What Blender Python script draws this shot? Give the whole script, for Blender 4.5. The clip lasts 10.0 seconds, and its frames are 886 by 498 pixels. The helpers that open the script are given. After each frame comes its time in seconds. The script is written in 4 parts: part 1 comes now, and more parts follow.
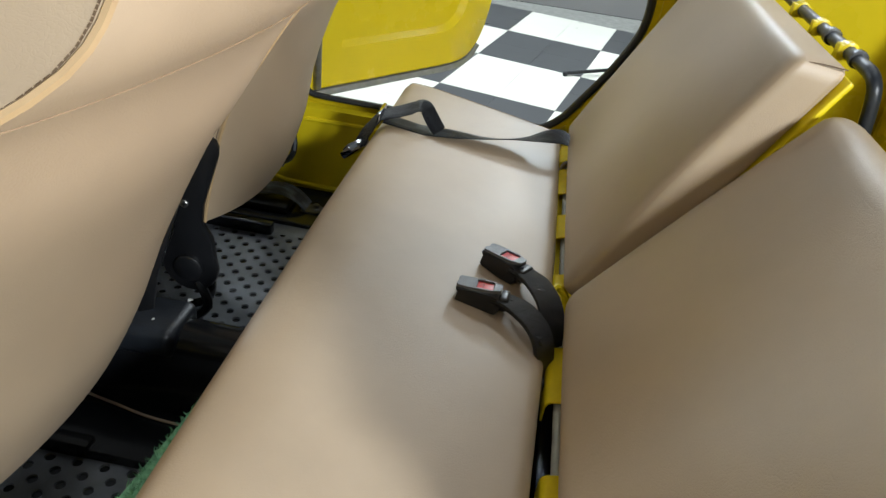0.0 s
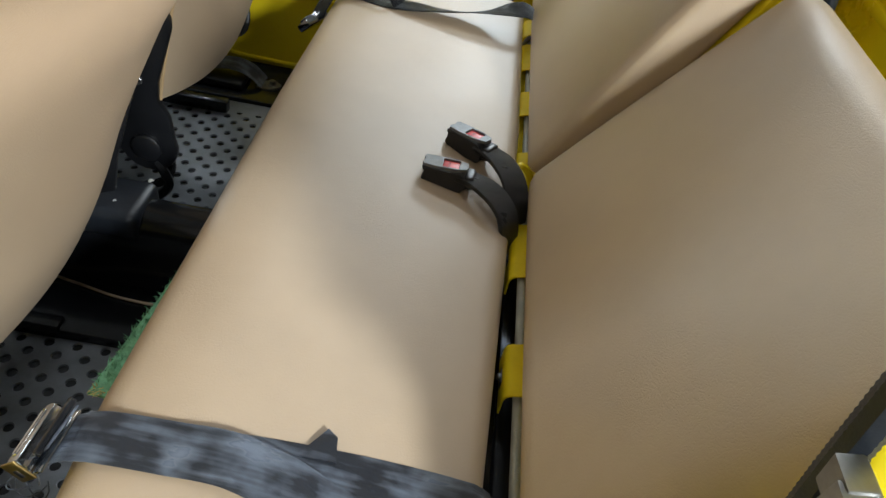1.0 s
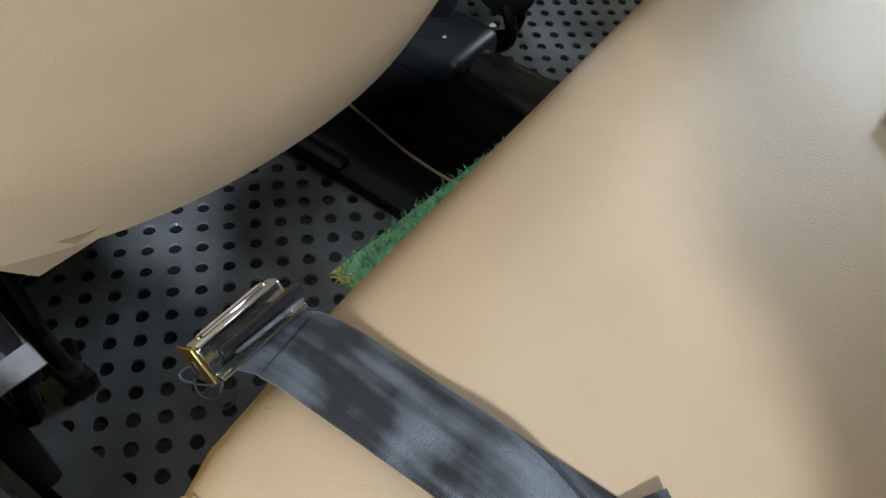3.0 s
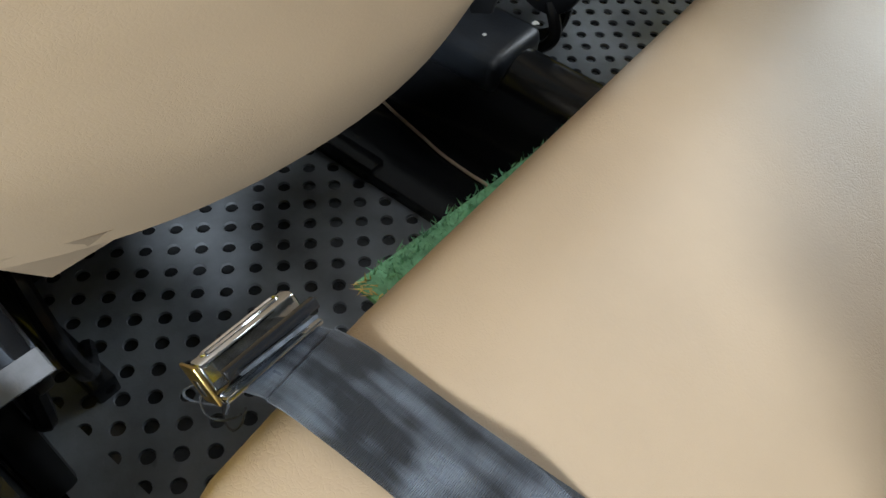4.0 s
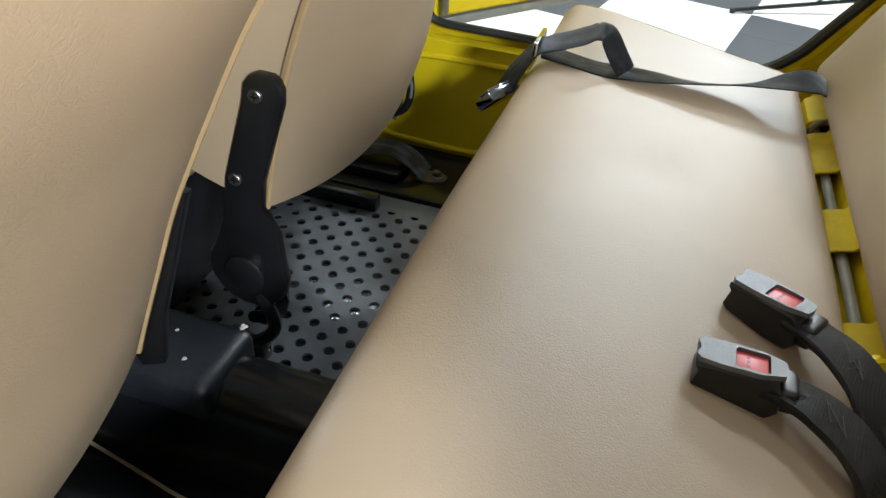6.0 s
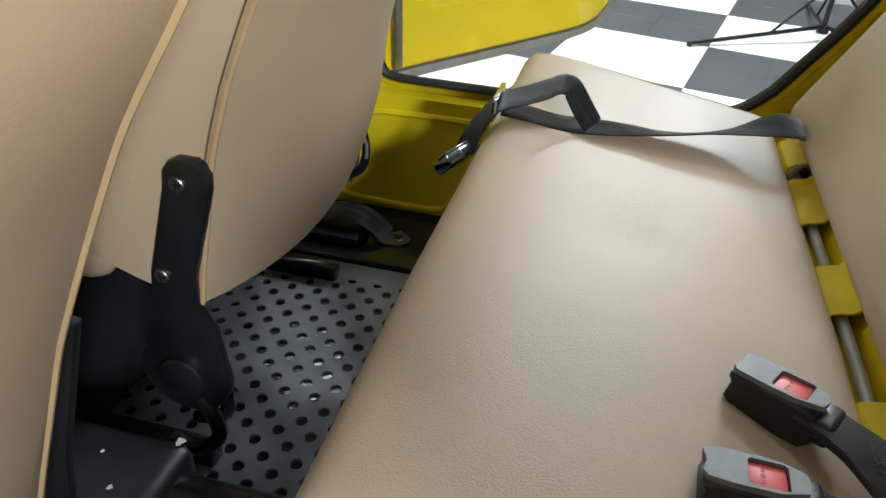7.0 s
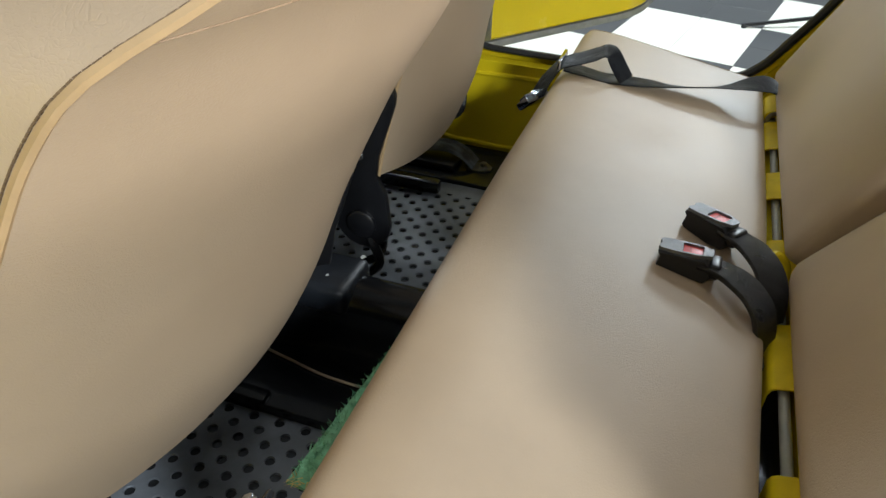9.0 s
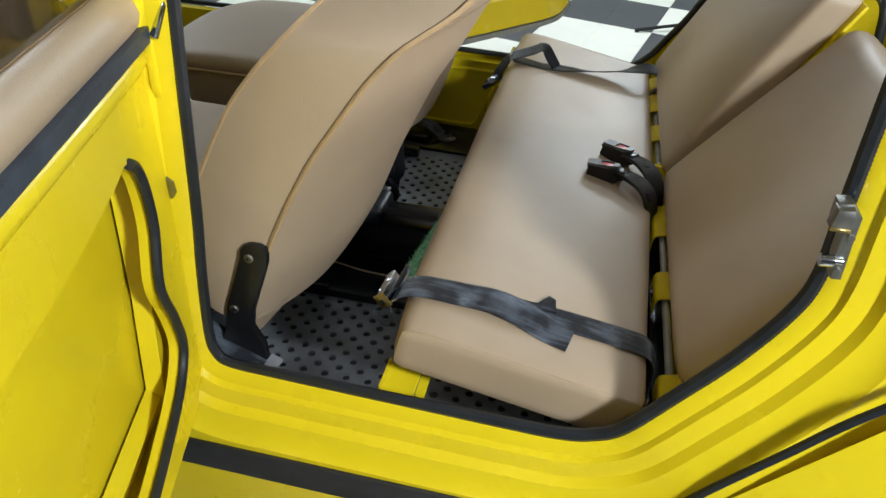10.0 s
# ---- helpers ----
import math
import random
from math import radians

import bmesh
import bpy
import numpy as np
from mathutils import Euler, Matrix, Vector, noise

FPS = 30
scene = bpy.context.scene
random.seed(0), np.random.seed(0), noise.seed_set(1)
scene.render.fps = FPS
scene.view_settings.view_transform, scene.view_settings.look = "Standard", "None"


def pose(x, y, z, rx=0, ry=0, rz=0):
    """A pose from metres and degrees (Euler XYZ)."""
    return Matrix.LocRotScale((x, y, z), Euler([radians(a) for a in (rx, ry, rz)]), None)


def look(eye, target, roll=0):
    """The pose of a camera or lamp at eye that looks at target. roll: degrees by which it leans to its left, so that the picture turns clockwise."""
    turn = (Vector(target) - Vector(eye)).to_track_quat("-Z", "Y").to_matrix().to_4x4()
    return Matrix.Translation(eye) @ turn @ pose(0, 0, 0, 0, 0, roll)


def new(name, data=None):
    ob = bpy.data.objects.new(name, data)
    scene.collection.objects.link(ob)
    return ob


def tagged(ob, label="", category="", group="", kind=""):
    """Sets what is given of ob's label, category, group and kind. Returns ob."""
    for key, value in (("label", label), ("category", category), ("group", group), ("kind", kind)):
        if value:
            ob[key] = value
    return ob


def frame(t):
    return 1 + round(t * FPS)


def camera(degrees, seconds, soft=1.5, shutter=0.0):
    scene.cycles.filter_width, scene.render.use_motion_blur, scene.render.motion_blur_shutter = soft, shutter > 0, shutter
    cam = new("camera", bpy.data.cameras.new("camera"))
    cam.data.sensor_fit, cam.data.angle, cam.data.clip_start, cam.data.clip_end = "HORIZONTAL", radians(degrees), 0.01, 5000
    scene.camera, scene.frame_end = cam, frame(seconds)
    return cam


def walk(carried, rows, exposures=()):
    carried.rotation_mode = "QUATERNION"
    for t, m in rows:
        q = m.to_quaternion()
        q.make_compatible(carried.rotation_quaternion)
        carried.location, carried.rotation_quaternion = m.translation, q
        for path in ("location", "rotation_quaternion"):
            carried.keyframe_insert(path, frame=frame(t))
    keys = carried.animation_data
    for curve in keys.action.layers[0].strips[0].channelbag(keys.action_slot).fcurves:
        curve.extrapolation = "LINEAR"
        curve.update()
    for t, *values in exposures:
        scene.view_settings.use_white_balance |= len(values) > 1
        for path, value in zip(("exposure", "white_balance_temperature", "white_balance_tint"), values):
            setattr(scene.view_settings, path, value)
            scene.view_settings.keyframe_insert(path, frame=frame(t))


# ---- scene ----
from mathutils.bvhtree import BVHTree

# World: x to the car's rear, y across the car to its far side, z up from the showroom floor.
cam = camera(62.8, 10.0)
PATH = [
    (0, (0.259, -0.23, 1.332), (0.11, 1.459, 0.272), 7.8),
    (0.5, (0.24, -0.237, 1.343), (0.248, 1.379, 0.164), 9.5),
    (1, (0.244, -0.24, 1.338), (0.277, 1.27, 0.027), 11.1),
    (1.5, (0.236, -0.256, 1.33), (0.213, 1.19, -0.05), 12.5),
    (2, (0.21, -0.254, 1.287), (-0.04, 1.099, -0.164), 11.7),
    (2.5, (0.131, -0.149, 1.166), (-0.292, 1.099, -0.339), 11.9),
    (3.8, (0.135, -0.021, 1.102), (-0.551, 0.969, -0.495), 6.4),
    (4, (0.121, -0.03, 1.097), (-0.528, 1.031, -0.468), 8.0),
    (4.5, (0.141, 0.001, 1.128), (-0.506, 1.141, -0.381), 7.4),
    (5, (0.137, 0.042, 1.122), (-0.483, 1.323, -0.283), 5.6),
    (5.5, (0.133, 0.086, 1.141), (-0.392, 1.515, -0.157), 5.2),
    (6, (0.132, 0.163, 1.136), (-0.292, 1.707, -0.062), 4.3),
    (7.5, (0.108, 0.263, 1.125), (-0.271, 1.887, 0.021), 2.2),
    (8, (0.099, 0.235, 1.143), (-0.331, 1.836, 0.024), 2.4),
    (8.5, (0.117, 0.098, 1.181), (-0.369, 1.666, 0.039), 2.4),
    (9, (0.193, -0.172, 1.265), (-0.322, 1.372, 0.103), 1.7),
    (9.2, (0.201, -0.292, 1.302), (-0.281, 1.258, 0.133), 2.5),
    (9.5, (0.2, -0.455, 1.357), (-0.222, 1.121, 0.199), 3.2),
    (9.8, (0.185, -0.618, 1.413), (-0.167, 0.979, 0.261), 3.6),
    (10, (0.176, -0.72, 1.425), (-0.121, 0.898, 0.288), 3.8),
]
EXPOSURES = [(0.0, -0.2), (0.5, -0.13), (1.0, 0.0), (1.5, 0.08), (2.0, 0.06), (2.5, -0.10), (4.0, 0.05), (5.0, 0.04),
             (5.5, 0.08), (6.0, 0.22), (7.5, 0.05), (8.0, 0.06), (9.0, -0.22), (9.5, -0.2), (10.0, -0.52)]
walk(cam, [(t, look(eye, target, roll)) for t, eye, target, roll in PATH], EXPOSURES)

# ---- light ----
world = bpy.data.worlds.new("world")
scene.world = world
world.use_nodes = True
world.node_tree.nodes["Background"].inputs[0].default_value = (0.9, 0.95, 1.0, 1)
world.node_tree.nodes["Background"].inputs[1].default_value = 0.012
scene.view_settings.exposure = 0.0


def area_lamp(name, eye, target, sx, sy, power, colour=(1.0, 0.985, 0.96)):
    data = bpy.data.lights.new(name, "AREA")
    data.shape, data.size, data.size_y, data.energy, data.color = "RECTANGLE", sx, sy, power, colour
    ob = new(name, data)
    ob.matrix_world = look(eye, target)
    return ob


# ---- materials ----
def material(name, colour, rough=0.5, metal=0.0, vary=0.0, vscale=8.0, bump=0.0, bscale=400.0, spec=0.5, coat=0.0, rvary=0.0, second=None, kind="NOISE"):
    m = bpy.data.materials.new(name)
    m.use_nodes = True
    nt = m.node_tree
    b = nt.nodes["Principled BSDF"]
    b.inputs["Roughness"].default_value = rough
    b.inputs["Metallic"].default_value = metal
    b.inputs["Specular IOR Level"].default_value = spec
    b.inputs["Coat Weight"].default_value = coat
    b.inputs["Base Color"].default_value = (*colour, 1)
    geo = nt.nodes.new("ShaderNodeNewGeometry")
    if vary or second:
        n = nt.nodes.new("ShaderNodeTexNoise")
        n.inputs["Scale"].default_value, n.inputs["Detail"].default_value, n.inputs["Roughness"].default_value = vscale, 6, 0.6
        nt.links.new(geo.outputs["Position"], n.inputs["Vector"])
        r = nt.nodes.new("ShaderNodeValToRGB")
        r.color_ramp.elements[0].position, r.color_ramp.elements[1].position = 0.3, 0.72
        dark = second or tuple(c * (1 - vary) for c in colour)
        light = colour if second else tuple(min(1, c * (1 + vary)) for c in colour)
        r.color_ramp.elements[0].color, r.color_ramp.elements[1].color = (*dark, 1), (*light, 1)
        nt.links.new(n.outputs["Fac"], r.inputs["Fac"])
        nt.links.new(r.outputs["Color"], b.inputs["Base Color"])
        if rvary:
            mr = nt.nodes.new("ShaderNodeMapRange")
            mr.inputs["To Min"].default_value, mr.inputs["To Max"].default_value = rough - rvary, rough + rvary
            nt.links.new(n.outputs["Fac"], mr.inputs["Value"])
            nt.links.new(mr.outputs["Result"], b.inputs["Roughness"])
    if bump:
        if kind == "VORONOI":
            t = nt.nodes.new("ShaderNodeTexVoronoi")
            t.feature = "DISTANCE_TO_EDGE"
            t.inputs["Scale"].default_value = bscale
            out = t.outputs["Distance"]
        elif kind == "WAVE":
            t = nt.nodes.new("ShaderNodeTexWave")
            t.inputs["Scale"].default_value = bscale
            out = t.outputs["Fac"]
        else:
            t = nt.nodes.new("ShaderNodeTexNoise")
            t.inputs["Scale"].default_value, t.inputs["Detail"].default_value = bscale, 5
            out = t.outputs["Fac"]
        nt.links.new(geo.outputs["Position"], t.inputs["Vector"])
        bp = nt.nodes.new("ShaderNodeBump")
        bp.inputs["Strength"].default_value, bp.inputs["Distance"].default_value = bump, 0.001
        nt.links.new(out, bp.inputs["Height"])
        nt.links.new(bp.outputs["Normal"], b.inputs["Normal"])
    return m


VINYL = material("tan vinyl", (0.388, 0.295, 0.199), 0.49, vary=0.08, vscale=5, bump=0.13, bscale=520, rvary=0.07, spec=0.75)


def wrinkled(m, scale=150.0, strength=0.5):
    """Adds fine leather-like creases in patches on top of a material's grain."""
    nt = m.node_tree
    b = nt.nodes["Principled BSDF"]
    geo = nt.nodes.new("ShaderNodeNewGeometry")
    warp = nt.nodes.new("ShaderNodeTexNoise")
    warp.inputs["Scale"].default_value, warp.inputs["Detail"].default_value = 45.0, 3
    nt.links.new(geo.outputs["Position"], warp.inputs["Vector"])
    mix = nt.nodes.new("ShaderNodeVectorMath")
    mix.operation = "MULTIPLY_ADD"
    mix.inputs[1].default_value = (0.035, 0.035, 0.035)
    nt.links.new(warp.outputs["Color"], mix.inputs[0])
    nt.links.new(geo.outputs["Position"], mix.inputs[2])
    cell = nt.nodes.new("ShaderNodeTexVoronoi")
    cell.feature = "DISTANCE_TO_EDGE"
    cell.inputs["Scale"].default_value = scale
    nt.links.new(mix.outputs["Vector"], cell.inputs["Vector"])
    lim = nt.nodes.new("ShaderNodeMapRange")
    lim.inputs["From Max"].default_value = 0.16
    nt.links.new(cell.outputs["Distance"], lim.inputs["Value"])
    patch = nt.nodes.new("ShaderNodeTexNoise")
    patch.inputs["Scale"].default_value, patch.inputs["Detail"].default_value = 7.0, 4
    nt.links.new(geo.outputs["Position"], patch.inputs["Vector"])
    mask = nt.nodes.new("ShaderNodeMapRange")
    mask.inputs["From Min"].default_value, mask.inputs["From Max"].default_value = 0.30, 0.75
    mask.inputs["To Max"].default_value = strength
    nt.links.new(patch.outputs["Fac"], mask.inputs["Value"])
    bp = nt.nodes.new("ShaderNodeBump")
    bp.inputs["Distance"].default_value = 0.0008
    nt.links.new(mask.outputs["Result"], bp.inputs["Strength"])
    nt.links.new(lim.outputs["Result"], bp.inputs["Height"])
    old = b.inputs["Normal"].links[0].from_socket
    nt.links.new(old, bp.inputs["Normal"])
    nt.links.new(bp.outputs["Normal"], b.inputs["Normal"])


wrinkled(VINYL, 260.0, 0.30)
DULLTHREAD = material("dull grey thread", (0.05, 0.05, 0.052), 0.7, vary=0.2, vscale=200)
STITCH = material("brown thread", (0.13, 0.082, 0.044), 0.7, vary=0.2, vscale=200)
SEAM = material("sunken tan seam", (0.24, 0.165, 0.095), 0.6, vary=0.15, vscale=80)
ROD = material("grey painted rod", (0.40, 0.41, 0.35), 0.4, vary=0.15, vscale=40)
PRIMER = material("chipped pale yellow paint", (0.72, 0.68, 0.30), 0.5, second=(0.80, 0.645, 0.010), vscale=90)
PIPING = material("tan piping", (0.40, 0.275, 0.145), 0.5, vary=0.1, vscale=30)
YELLOW = material("yellow paint", (0.72, 0.560, 0.013), 0.27, vary=0.04, vscale=5, coat=0.07, bump=0.10, bscale=32, rvary=0.06, spec=0.3)
DULLYELLOW = material("dull yellow enamel", (0.72, 0.545, 0.010), 0.55, vary=0.10, vscale=40, bump=0.1, bscale=120, spec=0.15)
RUBBER = material("black rubber", (0.012, 0.015, 0.020), 0.40, vary=0.3, vscale=40, bump=0.4, bscale=300)
MAT = material("grey rubber mat", (0.145, 0.160, 0.180), 0.33, vary=0.35, vscale=14, bump=0.25, bscale=350, rvary=0.12)
BLACK = material("black plastic", (0.007, 0.0075, 0.009), 0.36, vary=0.2, vscale=30, bump=0.15, bscale=700)
BLACKPAINT = material("black painted steel", (0.009, 0.010, 0.012), 0.22, vary=0.4, vscale=12, bump=0.2, bscale=30, rvary=0.1)


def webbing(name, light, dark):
    """Woven belt: satin sheen painted as pale streaks along x, fine ribs across."""
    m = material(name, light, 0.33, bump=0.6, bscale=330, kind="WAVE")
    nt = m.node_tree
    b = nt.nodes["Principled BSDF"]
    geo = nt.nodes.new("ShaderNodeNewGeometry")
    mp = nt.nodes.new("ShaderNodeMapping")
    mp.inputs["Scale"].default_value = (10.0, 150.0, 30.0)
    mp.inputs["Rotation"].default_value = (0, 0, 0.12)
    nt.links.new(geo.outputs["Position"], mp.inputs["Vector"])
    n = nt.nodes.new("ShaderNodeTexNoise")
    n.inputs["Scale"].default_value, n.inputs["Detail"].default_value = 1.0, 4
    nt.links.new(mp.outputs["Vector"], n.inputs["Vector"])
    # Coarse noise that gathers the painted sheen into blotches.
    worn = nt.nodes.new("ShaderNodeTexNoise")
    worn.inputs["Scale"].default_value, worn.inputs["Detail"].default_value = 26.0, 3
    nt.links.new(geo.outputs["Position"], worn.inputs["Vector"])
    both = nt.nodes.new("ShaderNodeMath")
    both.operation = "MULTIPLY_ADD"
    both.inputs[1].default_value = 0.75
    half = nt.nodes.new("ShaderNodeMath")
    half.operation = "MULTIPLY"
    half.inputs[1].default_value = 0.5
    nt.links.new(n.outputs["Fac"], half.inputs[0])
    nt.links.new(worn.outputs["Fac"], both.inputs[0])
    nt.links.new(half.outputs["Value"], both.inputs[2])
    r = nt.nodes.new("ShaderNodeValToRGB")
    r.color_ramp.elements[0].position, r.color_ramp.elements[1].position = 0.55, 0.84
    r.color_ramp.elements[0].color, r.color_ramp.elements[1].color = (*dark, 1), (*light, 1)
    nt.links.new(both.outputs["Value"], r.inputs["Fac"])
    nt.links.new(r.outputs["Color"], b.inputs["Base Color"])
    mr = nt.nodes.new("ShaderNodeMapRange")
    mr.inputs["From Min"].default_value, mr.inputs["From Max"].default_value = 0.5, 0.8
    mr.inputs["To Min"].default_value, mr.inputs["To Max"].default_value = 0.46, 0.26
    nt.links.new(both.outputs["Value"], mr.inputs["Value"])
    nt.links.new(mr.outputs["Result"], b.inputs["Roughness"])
    return m


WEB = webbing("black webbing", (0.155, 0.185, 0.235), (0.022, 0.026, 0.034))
# Same webbing with shade put into its colour, for the far belt lit from behind.
WEBSHADE = webbing("shaded black webbing", (0.014, 0.016, 0.021), (0.004, 0.0045, 0.006))
WEBSHADE.node_tree.nodes["Principled BSDF"].inputs["Specular IOR Level"].default_value = 0.12
STRIP = material("blue-grey weather strip", (0.030, 0.042, 0.062), 0.5, vary=0.3, vscale=40, bump=0.3, bscale=200)
WEBPLAIN = webbing("dark sleeve webbing", (0.020, 0.021, 0.024), (0.008, 0.008, 0.009))
CHROME = material("chrome", (0.50, 0.53, 0.57), 0.12, 1.0, vary=0.1, vscale=60)
ZINC = material("zinc steel", (0.28, 0.28, 0.27), 0.42, 1.0, vary=0.2, vscale=60)
BRASS = material("worn brass", (0.60, 0.44, 0.16), 0.3, 1.0, vary=0.2, vscale=80)
RED = material("red plastic", (0.62, 0.05, 0.05), 0.4, vary=0.1, vscale=80)
GREEN = material("green carpet", (0.16, 0.40, 0.25), 0.95, vary=0.4, vscale=120, bump=1.0, bscale=500)
STRAW = material("frayed straw", (0.55, 0.42, 0.16), 0.9, vary=0.2, vscale=100)
WHITETILE = material("cream vinyl tile", (0.78, 0.77, 0.68), 0.3, vary=0.05, vscale=3, rvary=0.08)
DARKTILE = material("charcoal vinyl tile", (0.065, 0.068, 0.072), 0.3, vary=0.12, vscale=4, rvary=0.08)
GROUT = material("tile joint", (0.25, 0.25, 0.23), 0.8, vary=0.2, vscale=20)
WALL = material("grey wall paint", (0.30, 0.30, 0.30), 0.7, vary=0.03, vscale=2)
CEIL = material("grey ceiling", (0.22, 0.22, 0.22), 0.8, vary=0.02, vscale=2)
WETPAN = material("worn glossy black paint", (0.05, 0.053, 0.058), 0.16, metal=0.6, vary=0.5, vscale=25, bump=0.5, bscale=45, rvary=0.08)
STRIPE = material("black stripe", (0.02, 0.02, 0.022), 0.6, vary=0.3, vscale=40, bump=0.4, bscale=500)
WIRE = material("tan cable", (0.42, 0.34, 0.24), 0.5, vary=0.1, vscale=40)
GREYRUBBER = material("grey rubber", (0.22, 0.23, 0.24), 0.6, vary=0.2, vscale=30)
GREYPLASTIC = material("worn grey plastic", (0.115, 0.118, 0.122), 0.40, vary=0.25, vscale=60, bump=0.3, bscale=900)
DARKRED = material("dark red print", (0.30, 0.02, 0.02), 0.5)
GREYWEB = material("grey webbing", (0.16, 0.17, 0.19), 0.6, vary=0.2, vscale=60, bump=0.4, bscale=600)
GLASS = material("smoky window pane", (0.17, 0.145, 0.11), 0.06)
GLASS.node_tree.nodes["Principled BSDF"].inputs["Transmission Weight"].default_value = 1.0
GLASS.node_tree.nodes["Principled BSDF"].inputs["IOR"].default_value = 1.45
LINER = material("black vinyl", (0.014, 0.014, 0.016), 0.35, vary=0.2, vscale=20, bump=0.3, bscale=400)


# ---- mesh helpers ----
def mesh_object(name, bm, mat, parent=None, label="", smooth=True):
    me = bpy.data.meshes.new(name)
    bmesh.ops.recalc_face_normals(bm, faces=bm.faces[:])
    bm.to_mesh(me)
    bm.free()
    me.materials.append(mat)
    if smooth:
        me.shade_smooth()
        me.set_sharp_from_angle(angle=radians(38))
    ob = new(name, me)
    if parent is not None:
        ob.parent = parent
    if label:
        ob["label"] = label
    return ob


def part(name, bm, mat, parent, label="", smooth=True):
    return mesh_object(name, bm, mat, parent, label, smooth)


def thing(name, label, category, group="", kind=""):
    ob = new(name)
    ob.empty_display_size = 0.05
    return tagged(ob, label, category, group, kind)


def spline(points, per=8, closed=False):
    """A Catmull-Rom curve through the points."""
    pts = [Vector(p) for p in points]
    n, out = len(pts), []
    for i in range(n if closed else n - 1):
        if closed:
            a, b, c, d = (pts[(i + k) % n] for k in (-1, 0, 1, 2))
        else:
            a, b, c, d = pts[max(i - 1, 0)], pts[i], pts[i + 1], pts[min(i + 2, n - 1)]
        for k in range(per):
            t = k / per
            out.append(0.5 * (2 * b + (c - a) * t + (2 * a - 5 * b + 4 * c - d) * t * t + (3 * b - a - 3 * c + d) * t ** 3))
    if not closed:
        out.append(pts[-1])
    return out


def loft(bm, loops, closed=True, caps=False):
    """Faces between successive loops of the same length."""
    rings = [[bm.verts.new(p) for p in loop] for loop in loops]
    n = len(rings[0])
    for a, b in zip(rings, rings[1:]):
        for i in range(n if closed else n - 1):
            j = (i + 1) % n
            bm.faces.new((a[i], a[j], b[j], b[i]))
    if caps:
        bm.faces.new(rings[0][::-1])
        bm.faces.new(rings[-1])
    return rings


def tube(points, r, sides=8, closed=False, bm=None):
    bm = bm or bmesh.new()
    pts = [Vector(p) for p in points]
    n, loops, up = len(pts), [], None
    for i, p in enumerate(pts):
        a, b = (pts[i - 1], pts[(i + 1) % n]) if closed else (pts[max(i - 1, 0)], pts[min(i + 1, n - 1)])
        d = (b - a).normalized()
        if up is None:
            up = d.orthogonal().normalized()
        up = (up - d * up.dot(d)).normalized()
        side = d.cross(up)
        q = r[i] if isinstance(r, list) else r
        loops.append([p + q * (math.cos(k * math.tau / sides) * up + math.sin(k * math.tau / sides) * side) for k in range(sides)])
    if closed:
        loops.append(loops[0])
    loft(bm, loops, True, not closed)
    if closed:
        bmesh.ops.remove_doubles(bm, verts=bm.verts[:], dist=1e-6)
    return bm


def box(lo, hi, bevel=0.0, seg=2, bm=None):
    """A box between two corners, with rounded edges."""
    own = bmesh.new()
    bmesh.ops.create_cube(own, size=1)
    lo, hi = Vector(lo), Vector(hi)
    for v in own.verts:
        v.co = Vector((lo[k] + (v.co[k] + 0.5) * (hi[k] - lo[k]) for k in range(3)))
    if bevel:
        bmesh.ops.bevel(own, geom=own.edges[:], offset=bevel, segments=seg, profile=0.5, affect="EDGES")
    if bm is None:
        return own
    me = bpy.data.meshes.new("scrap")
    own.to_mesh(me)
    own.free()
    bm.from_mesh(me)
    bpy.data.meshes.remove(me)
    return bm


def slab(outline, a, b, axis=1, bevel=0.0, seg=2):
    """A plate: the outline (two coordinates) drawn out along an axis from a to b."""
    def at(p, w):
        q = list(p)
        q.insert(axis, w)
        return q
    bm = bmesh.new()
    loft(bm, [[at(p, a) for p in outline], [at(p, b) for p in outline]], True, True)
    if bevel:
        bmesh.ops.recalc_face_normals(bm, faces=bm.faces[:])
        rim = [e for e in bm.edges if any(len(f.verts) > 4 for f in e.link_faces)]
        bmesh.ops.bevel(bm, geom=rim, offset=bevel, segments=seg, profile=0.5, affect="EDGES")
    return bm


def soft_box(size, r, cuts, shape=None):
    """A padded box from the origin to size, edges rounded by r, then shaped by a function of the point and its place from 0 to 1."""
    bm = bmesh.new()
    bmesh.ops.create_cube(bm, size=2)
    bmesh.ops.subdivide_edges(bm, edges=bm.edges[:], cuts=cuts, use_grid_fill=True)
    half = Vector(size) / 2
    r = r if isinstance(r, tuple) else (r, r, r)
    for v in bm.verts:
        u = Vector(math.copysign(abs(c) ** 0.75, c) for c in v.co)
        p = Vector(u[k] * half[k] for k in range(3))
        core = Vector(max(-half[k] + r[k], min(half[k] - r[k], p[k])) for k in range(3))
        off = Vector((p[k] - core[k]) / r[k] for k in range(3))
        if off.length > 1e-9:
            off.normalize()
            p = core + Vector(off[k] * r[k] for k in range(3))
        q = p + half
        if shape:
            q = shape(q, Vector(q[k] / size[k] for k in range(3)))
        v.co = q
    return bm


